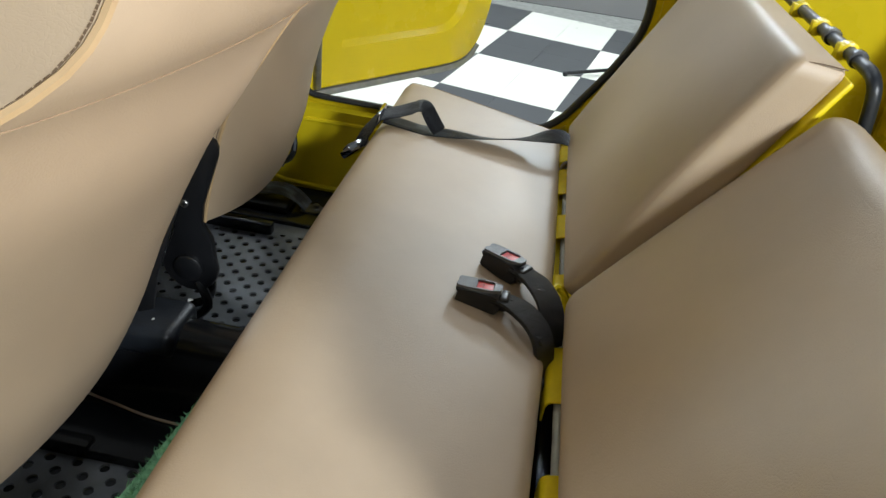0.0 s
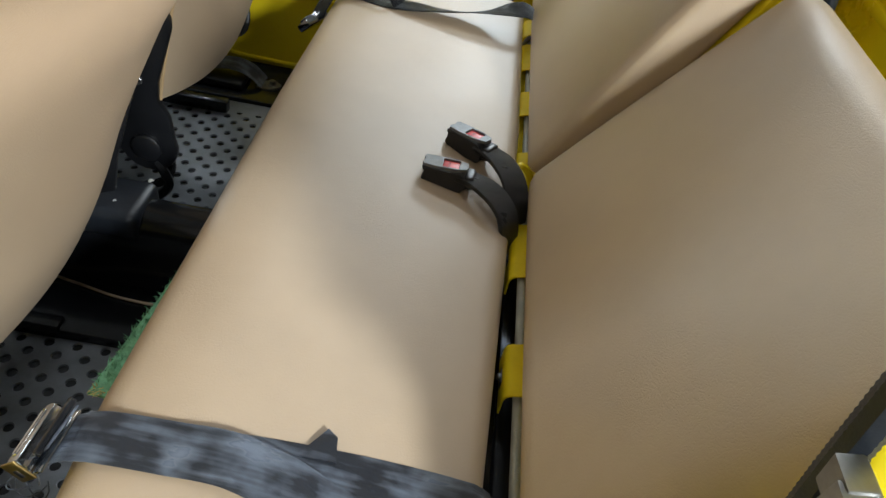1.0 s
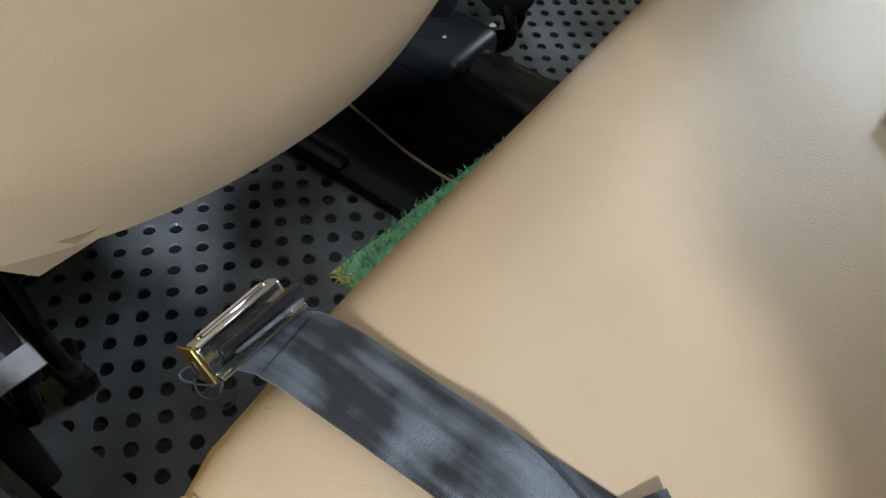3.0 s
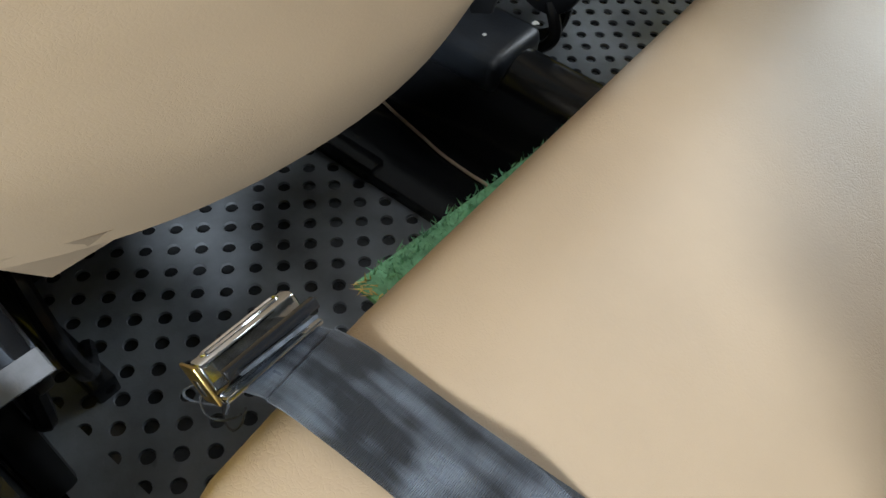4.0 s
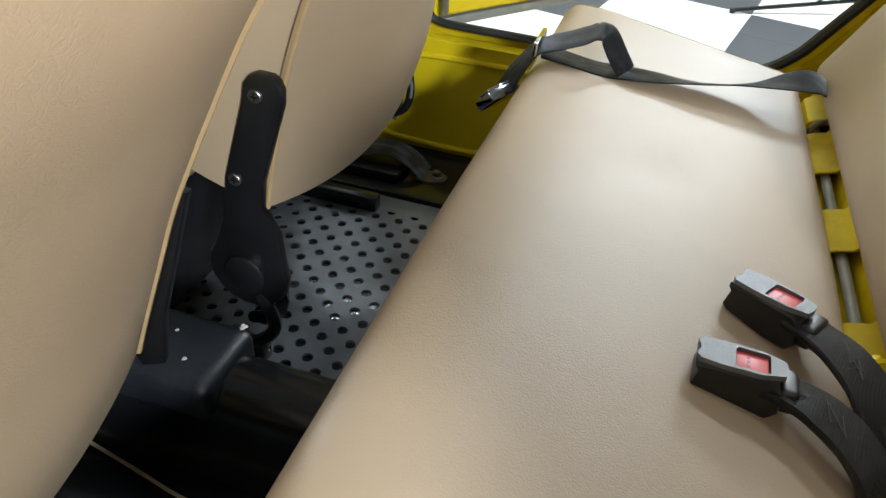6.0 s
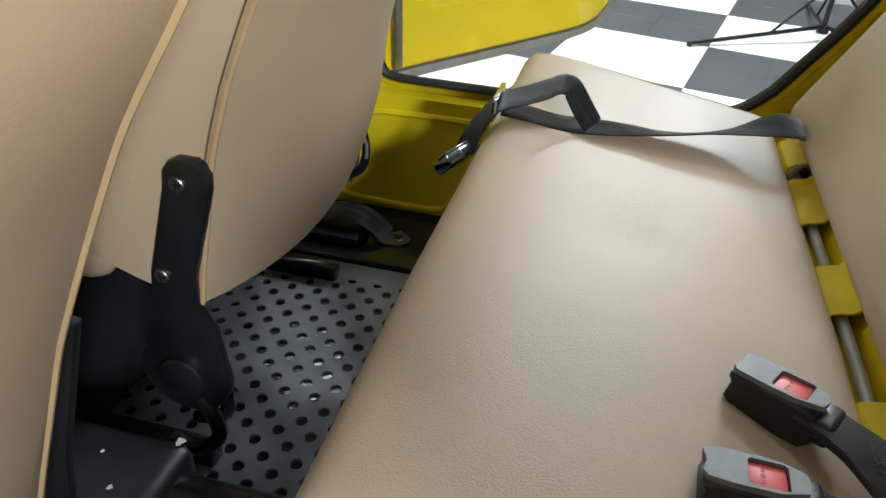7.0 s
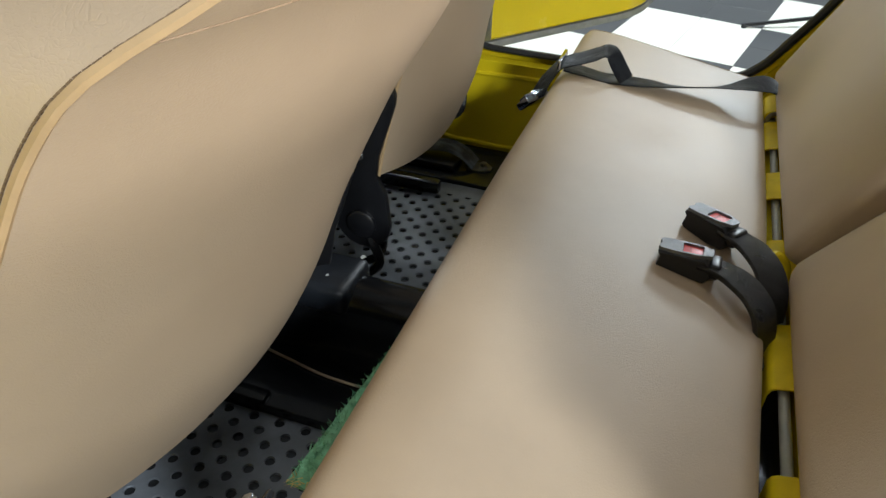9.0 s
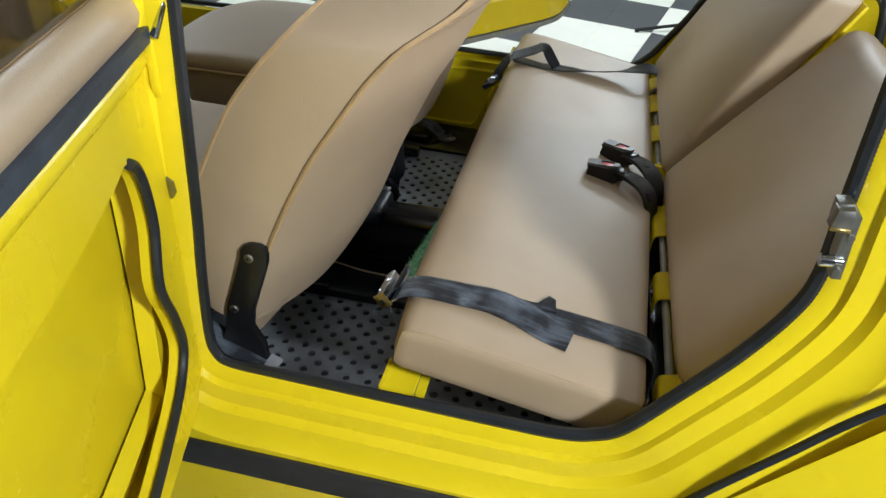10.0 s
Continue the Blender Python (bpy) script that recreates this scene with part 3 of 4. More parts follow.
def floor_mat(x0, x1, y0, y1, z, label):
    ob = thing("floor_mat", label, "floor mat", "perforated floor mats")
    bm, top, low = bmesh.new(), z + 0.0045, z + 0.0008
    px, py = -0.313, 0.109
    i0, i1, j0, j1 = math.ceil((x0 - px) / PITCH), math.floor((x1 - px) / PITCH), math.ceil((y0 - py) / PITCH), math.floor((y1 - py) / PITCH)
    ring = [(math.cos(k * math.tau / 12), math.sin(k * math.tau / 12)) for k in range(12)]
    edge = []
    for k in range(12):
        a = k * math.tau / 12
        r = 1 / (abs(math.cos(a)) + abs(math.sin(a)))
        edge.append((r * math.cos(a), r * math.sin(a)))
    for i in range(i0 + 1, i1):
        for j in range(j0 + 1, j1):
            if (i + j) % 2:
                continue
            cx, cy = px + i * PITCH, py + j * PITCH
            out = [bm.verts.new((cx + a * PITCH, cy + b * PITCH, top)) for a, b in edge]
            rim = [bm.verts.new((cx + a * HOLE, cy + b * HOLE, top)) for a, b in ring]
            bot = [bm.verts.new((cx + a * HOLE * 0.92, cy + b * HOLE * 0.92, low)) for a, b in ring]
            for k in range(12):
                m = (k + 1) % 12
                bm.faces.new((out[k], out[m], rim[m], rim[k]))
                bm.faces.new((rim[k], rim[m], bot[m], bot[k]))
    bmesh.ops.remove_doubles(bm, verts=bm.verts[:], dist=1e-5)
    part("perforated_sheet", bm, MAT, ob)
    frame_bm = bmesh.new()
    xa, xb, ya, yb = px + i0 * PITCH + PITCH * 0.0, px + i1 * PITCH, py + j0 * PITCH, py + j1 * PITCH
    for lo, hi in (((x0 - 0.02, y0 - 0.02), (x1 + 0.02, ya + PITCH)), ((x0 - 0.02, yb - PITCH), (x1 + 0.02, y1 + 0.02)), ((x0 - 0.02, ya + PITCH), (xa + PITCH, yb - PITCH)), ((xb - PITCH, ya + PITCH), (x1 + 0.02, yb - PITCH))):
        vs = [frame_bm.verts.new(p) for p in ((lo[0], lo[1], top - 0.0003), (hi[0], lo[1], top - 0.0003), (hi[0], hi[1], top - 0.0003), (lo[0], hi[1], top - 0.0003))]
        frame_bm.faces.new(vs)
    part("mat_border", frame_bm, MAT, ob)
    part("backing", box((x0 - 0.02, y0 - 0.02, z - 0.003), (x1 + 0.02, y1 + 0.02, z + 0.0006)), WETPAN, ob, smooth=False)


floor_mat(-0.62, 0.30, 0.0, 0.47, FLOOR, "grey rubber floor mat with round holes, scuffed")
floor_mat(-0.62, 0.30, 0.66, 1.15, FLOOR, "grey rubber floor mat with round holes behind the passenger seat")
floor_mat(-1.45, -0.66, 0.66, 1.34, FLOOR, "grey rubber floor mat with round holes in the front footwell")


# ---- front seats ----
def front_seat(y0, y1, dx, lean, twists, full, deep, hinge, label):
    seat = thing("front_seat", label, "seat", "front seats")
    zs = [0.715, 0.75, 0.80, 0.866, 0.926, 1.0, 1.06, 1.113, 1.160, 1.175, 1.19, 1.21, 1.24, 1.29, 1.36]
    back = [-0.242, -0.232, -0.215, -0.194, -0.168, -0.131, -0.092, -0.057, -0.016, 0.014, 0.040, 0.052, 0.060, 0.072, 0.09]
    front = [-0.308, -0.318, -0.322, -0.319, -0.298, -0.263, -0.231, -0.190, -0.147, -0.133, -0.118, -0.097, -0.066, -0.02, 0.03]
    inset = [0, 0, 0, 0, 0, 0, 0, 0, 0.004, 0.020, 0.045, 0.068, 0.082, 0.088, 0.11]
    swells = [0.044, 0.058, 0.068, 0.066, 0.062, 0.056, 0.050, 0.042, 0.034, 0.026, 0.018, 0.014, 0.012, 0.010, 0.004]
    swells = [w * full for w in swells]
    grid = np.linspace(0.715, 1.36, 130)
    bell = np.hanning(15) / np.hanning(15).sum()
    soften = lambda row: np.convolve(np.pad(np.interp(grid, zs, row), 7, mode="reflect", reflect_type="odd"), bell, mode="valid")
    back, front = [b + d for b, d in zip(back, lean)], [f + d for f, d in zip(front, lean)]
    zs, back, front, inset, swells, twists = grid, soften(back), soften(front), soften(inset), soften(swells), soften(twists)
    loops, pipes = [], {0: [], 1: [], 2: [], 3: []}
    n = 20
    for k in range(61):
        z = 0.715 + k / 60 * (1.36 - 0.715)
        b, f = np.interp(z, zs, back) + dx, np.interp(z, zs, front) + dx - deep
        ins = np.interp(z, zs, inset)
        a0, a1 = y0 + ins, y1 - ins
        loop = []
        swell, twist = np.interp(z, zs, swells), np.interp(z, zs, twists)
        sag = 0.020 * max(0, 1 - (z - 0.715) / 0.10)
        tz = lambda x: z + max(0, (0.76 - z)) * (b - x) * 8
        for i in range(n):
            u = i / n
            v = 1 - abs(2 * u - 1) ** 2.2
            loop.append((b + twist * u + swell * v, a0 + (a1 - a0) * u, z - sag * v))
        pipes[0].append(Vector((b, a0, z)))
        pipes[1].append(Vector((b + twist, a1, z)))
        for i in range(8):
            u = i / 8
            x = b + twist + (f - b) * u
            loop.append((x, a1 + 0.006 * math.sin(u * math.pi), tz(x - twist)))
        for i in range(n):
            u = 1 - i / n
            x = f + twist * u - 0.014 * (1 - abs(2 * u - 1) ** 2)
            loop.append((x, a0 + (a1 - a0) * u, tz(f)))
        for i in range(8):
            u = 1 - i / 8
            x = b + (f - b) * u
            loop.append((x, a0 - 0.006 * math.sin(u * math.pi), tz(x)))
        pipes[2].append(Vector((f, a0, tz(f))))
        pipes[3].append(Vector((f + twist, a1, tz(f))))
        loops.append(loop)
    bm = bmesh.new()
    loft(bm, loops, True, True)
    bk = part("backrest", bm, VINYL, seat)
    part("seam", tube([Vector(p) + Vector((0.0004, 0, 0)) for p in loops[42][:n + 1]], 0.0006, 5), SEAM, bk, "brown stitched seam")
    for p in pipes.values():
        part("piping", tube(p, 0.0032, 6), PIPING, bk, "tan welt piping")
    for p, side in ((pipes[0], -1), (pipes[1], 1)):
        line = bmesh.new()
        for k in range(len(p) - 1):
            for u in (0.02, 0.27, 0.52, 0.77):
                tube([p[k].lerp(p[k + 1], u) + Vector((-0.0050, 0.0012 * side, 0)), p[k].lerp(p[k + 1], u + 0.2) + Vector((-0.0050, 0.0012 * side, 0))], 0.0007, 4, bm=line)
        part("stitching", line, STITCH, bk, "brown thread")
        part("seam", tube([q + Vector((-0.0046, 0.0002 * side, 0)) for q in p], 0.00045, 5), STITCH, bk, "dark seam line")
    flap = bmesh.new() if deep == 0 else None
    if flap:
        loft(flap, [[(-0.236 + dx, y0 + 0.004, 0.725), (-0.205 + dx, y0 + 0.07, 0.722), (-0.19 + dx, y0 + 0.14, 0.715)], [(-0.262 + dx, y0 + 0.020, 0.682), (-0.245 + dx, y0 + 0.04, 0.668), (-0.20 + dx, y0 + 0.14, 0.712)]], False)
        part("skirt_flap", flap, VINYL, bk)
    def crown(q, u):
        d = abs(2 * u.y - 1)
        front, low = max(0, 1 - u.x * 2.2), 1 - u.z
        x = 0.10 * front * d ** 3 + 0.02 * low * front
        y = -0.05 * low * (2 * u.y - 1)
        return q + Vector((x, y, u.z * (0.016 * math.sin(math.pi * min(1, max(0, u.x))) * (1 - d ** 2) - 0.006 * front ** 2)))
    c = soft_box((0.47, y1 - y0 + 0.010, 0.165), (0.026, 0.022, 0.022), 18, crown)
    shift(c, Matrix.Translation((-0.845 + dx, y0 + 0.0, 0.665)))
    cu = part("cushion", c, VINYL, seat)
    w = y1 - y0 + 0.010
    ring = []
    for k in range(25):
        v = k / 24
        d = abs(2 * v - 1)
        ring.append((-0.840 + dx + 0.10 * d ** 3 + 0.02 * (d > 0.98), y0 + w * v, 0.797))
    ring = [(-0.45 + dx, y0, 0.802)] + ring + [(-0.45 + dx, y0 + w, 0.802)]
    part("piping", tube(spline(ring, 3), 0.0030, 6), PIPING, cu, "tan welt piping")
    part("base", box((-0.80 + dx, y0 + 0.02, FLOOR + 0.03), (-0.42 + dx, y1 - 0.02, 0.675), 0.01), BLACKPAINT, seat, "black steel seat base")
    for y in (y0 + 0.03, y1 - 0.05):
        part("runner", box((-0.72 + dx, y, FLOOR), (-0.28 + dx, y + 0.025, FLOOR + 0.03), 0.004), BLACKPAINT, seat)
    part("spring_tube", tube(spline([(-0.30 + dx, y0 + 0.05, 0.50), (-0.25 + dx, y0 + 0.03, 0.54), (-0.24 + dx, y0 + 0.02, 0.60), (-0.29 + dx, y0 + 0.03, 0.66)], 5), 0.008, 8), BLACKPAINT, seat)
    ax, y = -0.049 + dx, y0 - 0.013
    out = [(x + ax, z) for x, z in ((-0.148, 0.838), (-0.147, 0.853), (-0.150, 0.861), (-0.157, 0.866), (-0.172, 0.8665), (-0.180, 0.863), (-0.186, 0.855), (-0.1885, 0.840), (-0.2175, 0.75), (-0.226, 0.70))]
    piv = (-0.205 + ax, 0.632)
    for a in range(140, 400, 20):
        out.append((piv[0] + 0.047 * math.cos(radians(a)), piv[1] + 0.047 * math.sin(radians(a))))
    out += [(-0.165 + ax, 0.69), (-0.180 + ax, 0.718), (-0.176 + ax, 0.75)]
    out = [(x + hinge, z) for x, z in out]
    piv = (piv[0] + hinge, piv[1])
    lev = part("recliner_bracket", slab(out, y, y + 0.013, 1, 0.003), BLACK, seat, "black plastic recliner bracket")
    if deep == 0:
        part("inner_bracket", slab([(-0.132, 0.875), (-0.150, 0.878), (-0.215, 0.715), (-0.205, 0.690), (-0.183, 0.700), (-0.172, 0.755)], y1 + 0.006, y1 + 0.014, 1, 0.002), BLACK, seat, "black plastic recliner bracket")
    part("pivot_cap", disc((piv[0], y, piv[1]), (0, -1, 0), 0.024, 0.009), BLACK, lev)
    hook = [(piv[0] + 0.01, y + 0.005, piv[1] - 0.03), (piv[0] + 0.03, y - 0.004, piv[1] - 0.065), (piv[0] + 0.005, y - 0.006, piv[1] - 0.095), (piv[0] - 0.03, y, piv[1] - 0.095)]
    part("handle", tube(spline(hook, 5), 0.008, 8), BLACK, lev)
    for sx, sz in ((-0.173 + hinge, 0.845), (-0.205 + hinge, 0.75)):
        sc = part("screw", disc((sx + ax, y, sz), (0, -1, 0), 0.0068, 0.003), ZINC, lev, "cross-head screw")
        cross = box((sx + ax - 0.004, y - 0.0034, sz - 0.0008), (sx + ax + 0.004, y - 0.0027, sz + 0.0008))
        box((sx + ax - 0.0008, y - 0.0035, sz - 0.004), (sx + ax + 0.0008, y - 0.0026, sz + 0.004), bm=cross)
        part("screw_slot", cross, BLACK, sc)
    return seat


UPRIGHT = [0.0] * 15
front_seat(0.020, 0.486, 0.0, UPRIGHT, [0.043, 0.046, 0.049, 0.054, 0.058, 0.060, 0.063, 0.060, 0.055, 0.053, 0.051, 0.05, 0.05, 0.05, 0.05], 0.90, 0.0, 0.0, "tan vinyl driver seat with piped edges and black recliner")
front_seat(0.704, 1.165, 0.027, [0.010, 0.006, 0.001, -0.006, -0.011, -0.014] + [-0.015] * 9, [-0.010, -0.010, -0.012, -0.016, -0.020, -0.026] + [-0.03] * 9, 0.84, 0.055, -0.003, "tan vinyl passenger seat with piped edges and black recliner")

# ---- rear bench ----
SLOPE = math.atan2(0.059, 0.322)
bench = thing("rear_bench", "tan vinyl rear bench on a yellow folding frame", "bench seat")


def bench_cushion():
    def shape(q, u):
        near = max(0, 1 - u.y / 0.10)
        far = max(0, (u.y - 0.55) / 0.45)
        ends = min(1, 6 * u.y, 6 * (1 - u.y))
        front, mid = max(0, 1 - u.x * 4), min(1, u.y * 9, (1 - u.y) * 9)
        return q + Vector(((0.010 * near + 0.010 * far) * front - 0.026 * max(0, 1 - u.y / 0.6) * u.x, 0, 0.004 * max(0, math.sin(math.pi * min(1, max(0, u.x)))) ** 0.7 * ends * u.z - 0.009 * q.y - (0.008 + 0.008 * mid) * front ** 2 * u.z))
    bm = soft_box((0.381, 1.350, 0.084), (0.024, 0.010, 0.022), 36, shape)
    m = Matrix.Translation((-0.031, -0.010, 0.714)) @ Matrix.Rotation(SLOPE, 4, "Y")
    skin = BVHTree.FromBMesh(shift(bm, m))
    c = part("cushion", bm, VINYL, bench)
    for y in (-0.0085, 1.3405):
        rim = [(0.014, 0.012), (0.0135, 0.035), (0.014, 0.062), (0.019, 0.0765), (0.034, 0.0810), (0.2, 0.0822), (0.350, 0.0815), (0.366, 0.0765), (0.372, 0.05)]
        rough = [m @ Vector((x, y + 0.010 + (1 if y < 0.5 else -1) * (0.0025 if z > 0.07 else 0.0005), z - 0.009 * (y + 0.01))) for x, z in rim]
        path = []
        for p in spline(rough, 60):
            hit = skin.find_nearest(p)
            path.append(hit[0] + hit[1] * 0.0010)
        fine = path
        stitches = bmesh.new()
        for k in range(0, len(fine) - 3, 3):
            tube(fine[k:k + 3], 0.0005, 5, bm=stitches)
        part("seam", tube(path, 0.0006, 5), PIPING, c, "stitched seam")
        part("stitching", stitches, STITCH, c, "brown thread")
    for y, side in ((-0.016, 1), (1.336, -1)):
        yy = lambda d: (min(y, y + side * d), max(y, y + side * d))
        a, b = yy(0.062)
        ledge = part("seat_ledge", slab([(-0.034, 0.659), (-0.033, 0.678), (-0.0308, 0.678), (-0.030, 0.670), (-0.025, 0.6675), (0.014, 0.6630), (0.016, 0.660)], a, b, 1, 0.0008, 1), YELLOW, bench, "folded yellow sheet ledge")
        part("ledge_tab", slab([(0.0165, 0.654), (0.030, 0.652), (0.030, 0.655), (0.0165, 0.657)], a + 0.002, b, 1), YELLOW, ledge)
        part("front_leg", box((-0.030, yy(0.03)[0], FLOOR), (-0.002, yy(0.03)[1], 0.655), 0.002), YELLOW, bench)
    part("chipped_edge", box((-0.0335, -0.0172, 0.6585), (0.014, -0.0155, 0.6615)), PRIMER, bench)
    part("rear_bracket", slab([(0.340, 0.640), (0.372, 0.640), (0.372, 0.690), (0.362, 0.690), (0.360, 0.676), (0.352, 0.676), (0.350, 0.690), (0.340, 0.690)], -0.024, -0.006, 1, 0.001, 1), PRIMER, bench, "chipped yellow bracket")
    part("rear_leg", box((0.300, -0.015, FLOOR), (0.345, 0.030, 0.655), 0.004), YELLOW, bench)
    part("pan", shift(box((0.015, 0.012, 0), (0.33, 1.32, 0.010), 0.003), Matrix.Translation((-0.0, 0, 0.703)) @ Matrix.Rotation(SLOPE, 4, "Y")), BLACKPAINT, bench, "black painted seat pan")


bench_cushion()


def bench_back(y0, y1, recline, base, dot, thick, soft, lip, flare):
    def shape(q, u):
        q = q + Vector((0, 0, flare * u.x * u.z))
        return q + Vector((-0.012 * math.sin(math.pi * u.y) ** 0.6 * math.sin(math.pi * u.z) ** 0.6 * (1 - u.x), 0, 0))
    bm = soft_box((thick, y1 - y0, 0.43), soft, 26, shape)
    m = Matrix.Translation((base, y0, 0.745)) @ Matrix.Rotation(radians(recline), 4, "Y")
    b = part("backrest", shift(bm, m), VINYL, bench, "tan vinyl folding backrest")
    for y in dot:
        bn = disc((0, 0, 0), (-1, 0, 0), 0.005, 0.003, 12)
        part("button", shift(bn, m @ Matrix.Translation((0.006, y - y0, 0.052))), VINYL, b)
    back = shift(box((thick + 0.001, 0.012 - lip, 0.01), (thick + 0.009, y1 - y0 - 0.012, 0.42 + flare), 0.003), m)
    if flare:
        edge = [m @ Vector(p) for p in ((0.012, 0.006, 0.428), (0.03, 0.0025, 0.4385), (thick - 0.008, 0.004, 0.427 + flare))]
        part("seam", tube(spline(edge, 4), 0.0008, 5), STITCH, b, "brown stitched seam")
    part("backing_plate", back, YELLOW, b)


bench_back(0.026, 0.645, 37, 0.352, (0.060,), 0.085, (0.034, 0.055, 0.030), 0.030, 0.0)
bench_back(0.648, 1.29, 27.8, 0.357, (0.668,), 0.064, (0.013, 0.016, 0.016), 0.016, 0.022)


def hinge_rail():
    """Folding rail between bench and backrests: channel, rod and tabs wrapped over the rod."""
    part("hinge_rod", tube([(0.3685, 0.0, 0.700), (0.3685, 0.6, 0.700), (0.3685, 1.22, 0.700)], 0.0060, 12), ROD, bench, "grey galvanised hinge rod")
    part("hinge_plate", slab([(0.381, 0.56), (0.3835, 0.56), (0.3835, 0.695), (0.400, 0.738), (0.3975, 0.739), (0.381, 0.698)], -0.015, 1.335, 1), DULLYELLOW, bench)
    part("hinge_channel", slab([(0.3535, 0.650), (0.3535, 0.6975), (0.3560, 0.6975), (0.3560, 0.6905), (0.3808, 0.6875), (0.3808, 0.685), (0.3560, 0.6880), (0.3560, 0.650)], 0.655, 1.235, 1), DULLYELLOW, bench, "yellow rail channel")
    # Black strip painted in for the dark of the gap before the rod.
    part("gap_shade_strip", box((0.352, -0.015, 0.640), (0.384, 0.652, 0.656), 0.002), BLACKPAINT, bench)
    for a, b in ((-0.010, 0.084), (0.262, 0.338), (0.454, 0.563), (0.640, 0.748), (0.865, 0.948), (1.035, 1.145)):
        prof = [(0.3495, 0.676), (0.3500, 0.700), (0.3525, 0.7072), (0.3575, 0.7105), (0.3740, 0.7145), (0.3960, 0.7420), (0.3980, 0.7405), (0.3765, 0.7125), (0.3600, 0.7085), (0.3550, 0.7055), (0.3525, 0.699), (0.3520, 0.676)]
        tab = part("hinge_tab", slab(prof, a, b, 1, 0.0005, 1), DULLYELLOW, bench)
        mid = (a + b) / 2
        part("tab_slot", slab([(mid - 0.010, 0.684), (mid + 0.010, 0.684), (mid + 0.010, 0.697), (mid - 0.010, 0.697)], 0.3486, 0.3497, 0), BLACK, tab)
        part("tab_bolt", disc((0.3480, mid + 0.003, 0.690), (-1, 0, 0.1), 0.0045, 0.003, 10), ZINC, tab)
        hole = [Vector((0.3852, mid + 0.012, 0.7281)) + Vector((-0.0055 * math.sin(k * math.tau / 14), 0.009 * math.cos(k * math.tau / 14), -0.0067 * math.sin(k * math.tau / 14))) for k in range(14)]
        bm = bmesh.new()
        loft(bm, [hole, [p + Vector((-0.0009, 0, 0.0007)) for p in hole]], True, True)
        part("tab_hole", bm, BLACK, tab)


hinge_rail()


def latch_bracket():
    out = [(0.352, 0.655), (0.350, 0.706), (0.353, 0.716), (0.362, 0.722), (0.374, 0.724), (0.392, 0.742), (0.396, 0.739), (0.380, 0.716), (0.368, 0.712), (0.361, 0.708), (0.3585, 0.700), (0.3595, 0.655)]
    b = part("latch_bracket", slab(out, 1.165, 1.245, 1, 0.001, 1), DULLYELLOW, bench, "folded yellow latch bracket")
    part("bracket_rib", box((0.3475, 1.196, 0.668), (0.3515, 1.204, 0.704), 0.0015), YELLOW, b)
    part("latch_hook", tube(spline([(0.372, 1.160, 0.722), (0.360, 1.152, 0.720), (0.356, 1.152, 0.706), (0.362, 1.158, 0.694)], 5), 0.004, 8), ZINC, b)
    part("bracket_screw", disc((0.3505, 1.182, 0.690), (-1, 0, 0), 0.004, 0.003, 8), ZINC, b)
    part("bracket_screw", disc((0.3505, 1.222, 0.690), (-1, 0, 0), 0.004, 0.003, 8), ZINC, b)


latch_bracket()
for y, dz in ((0.625, 0.012), (0.60, 0.0)):
    part("release_loop", tube(spline([(0.352, y, 0.70 + dz), (0.345, y + 0.012, 0.725 + dz), (0.352, y + 0.03, 0.735 + dz), (0.368, y + 0.032, 0.72 + dz), (0.37, y + 0.015, 0.70 + dz)], 5), 0.0055, 8), YELLOW, bench)

# ---- belts ----
SEAT = lambda x, y, h=0.0: (x, y, 0.7935 - 0.183 * x - 0.009 * y + h)


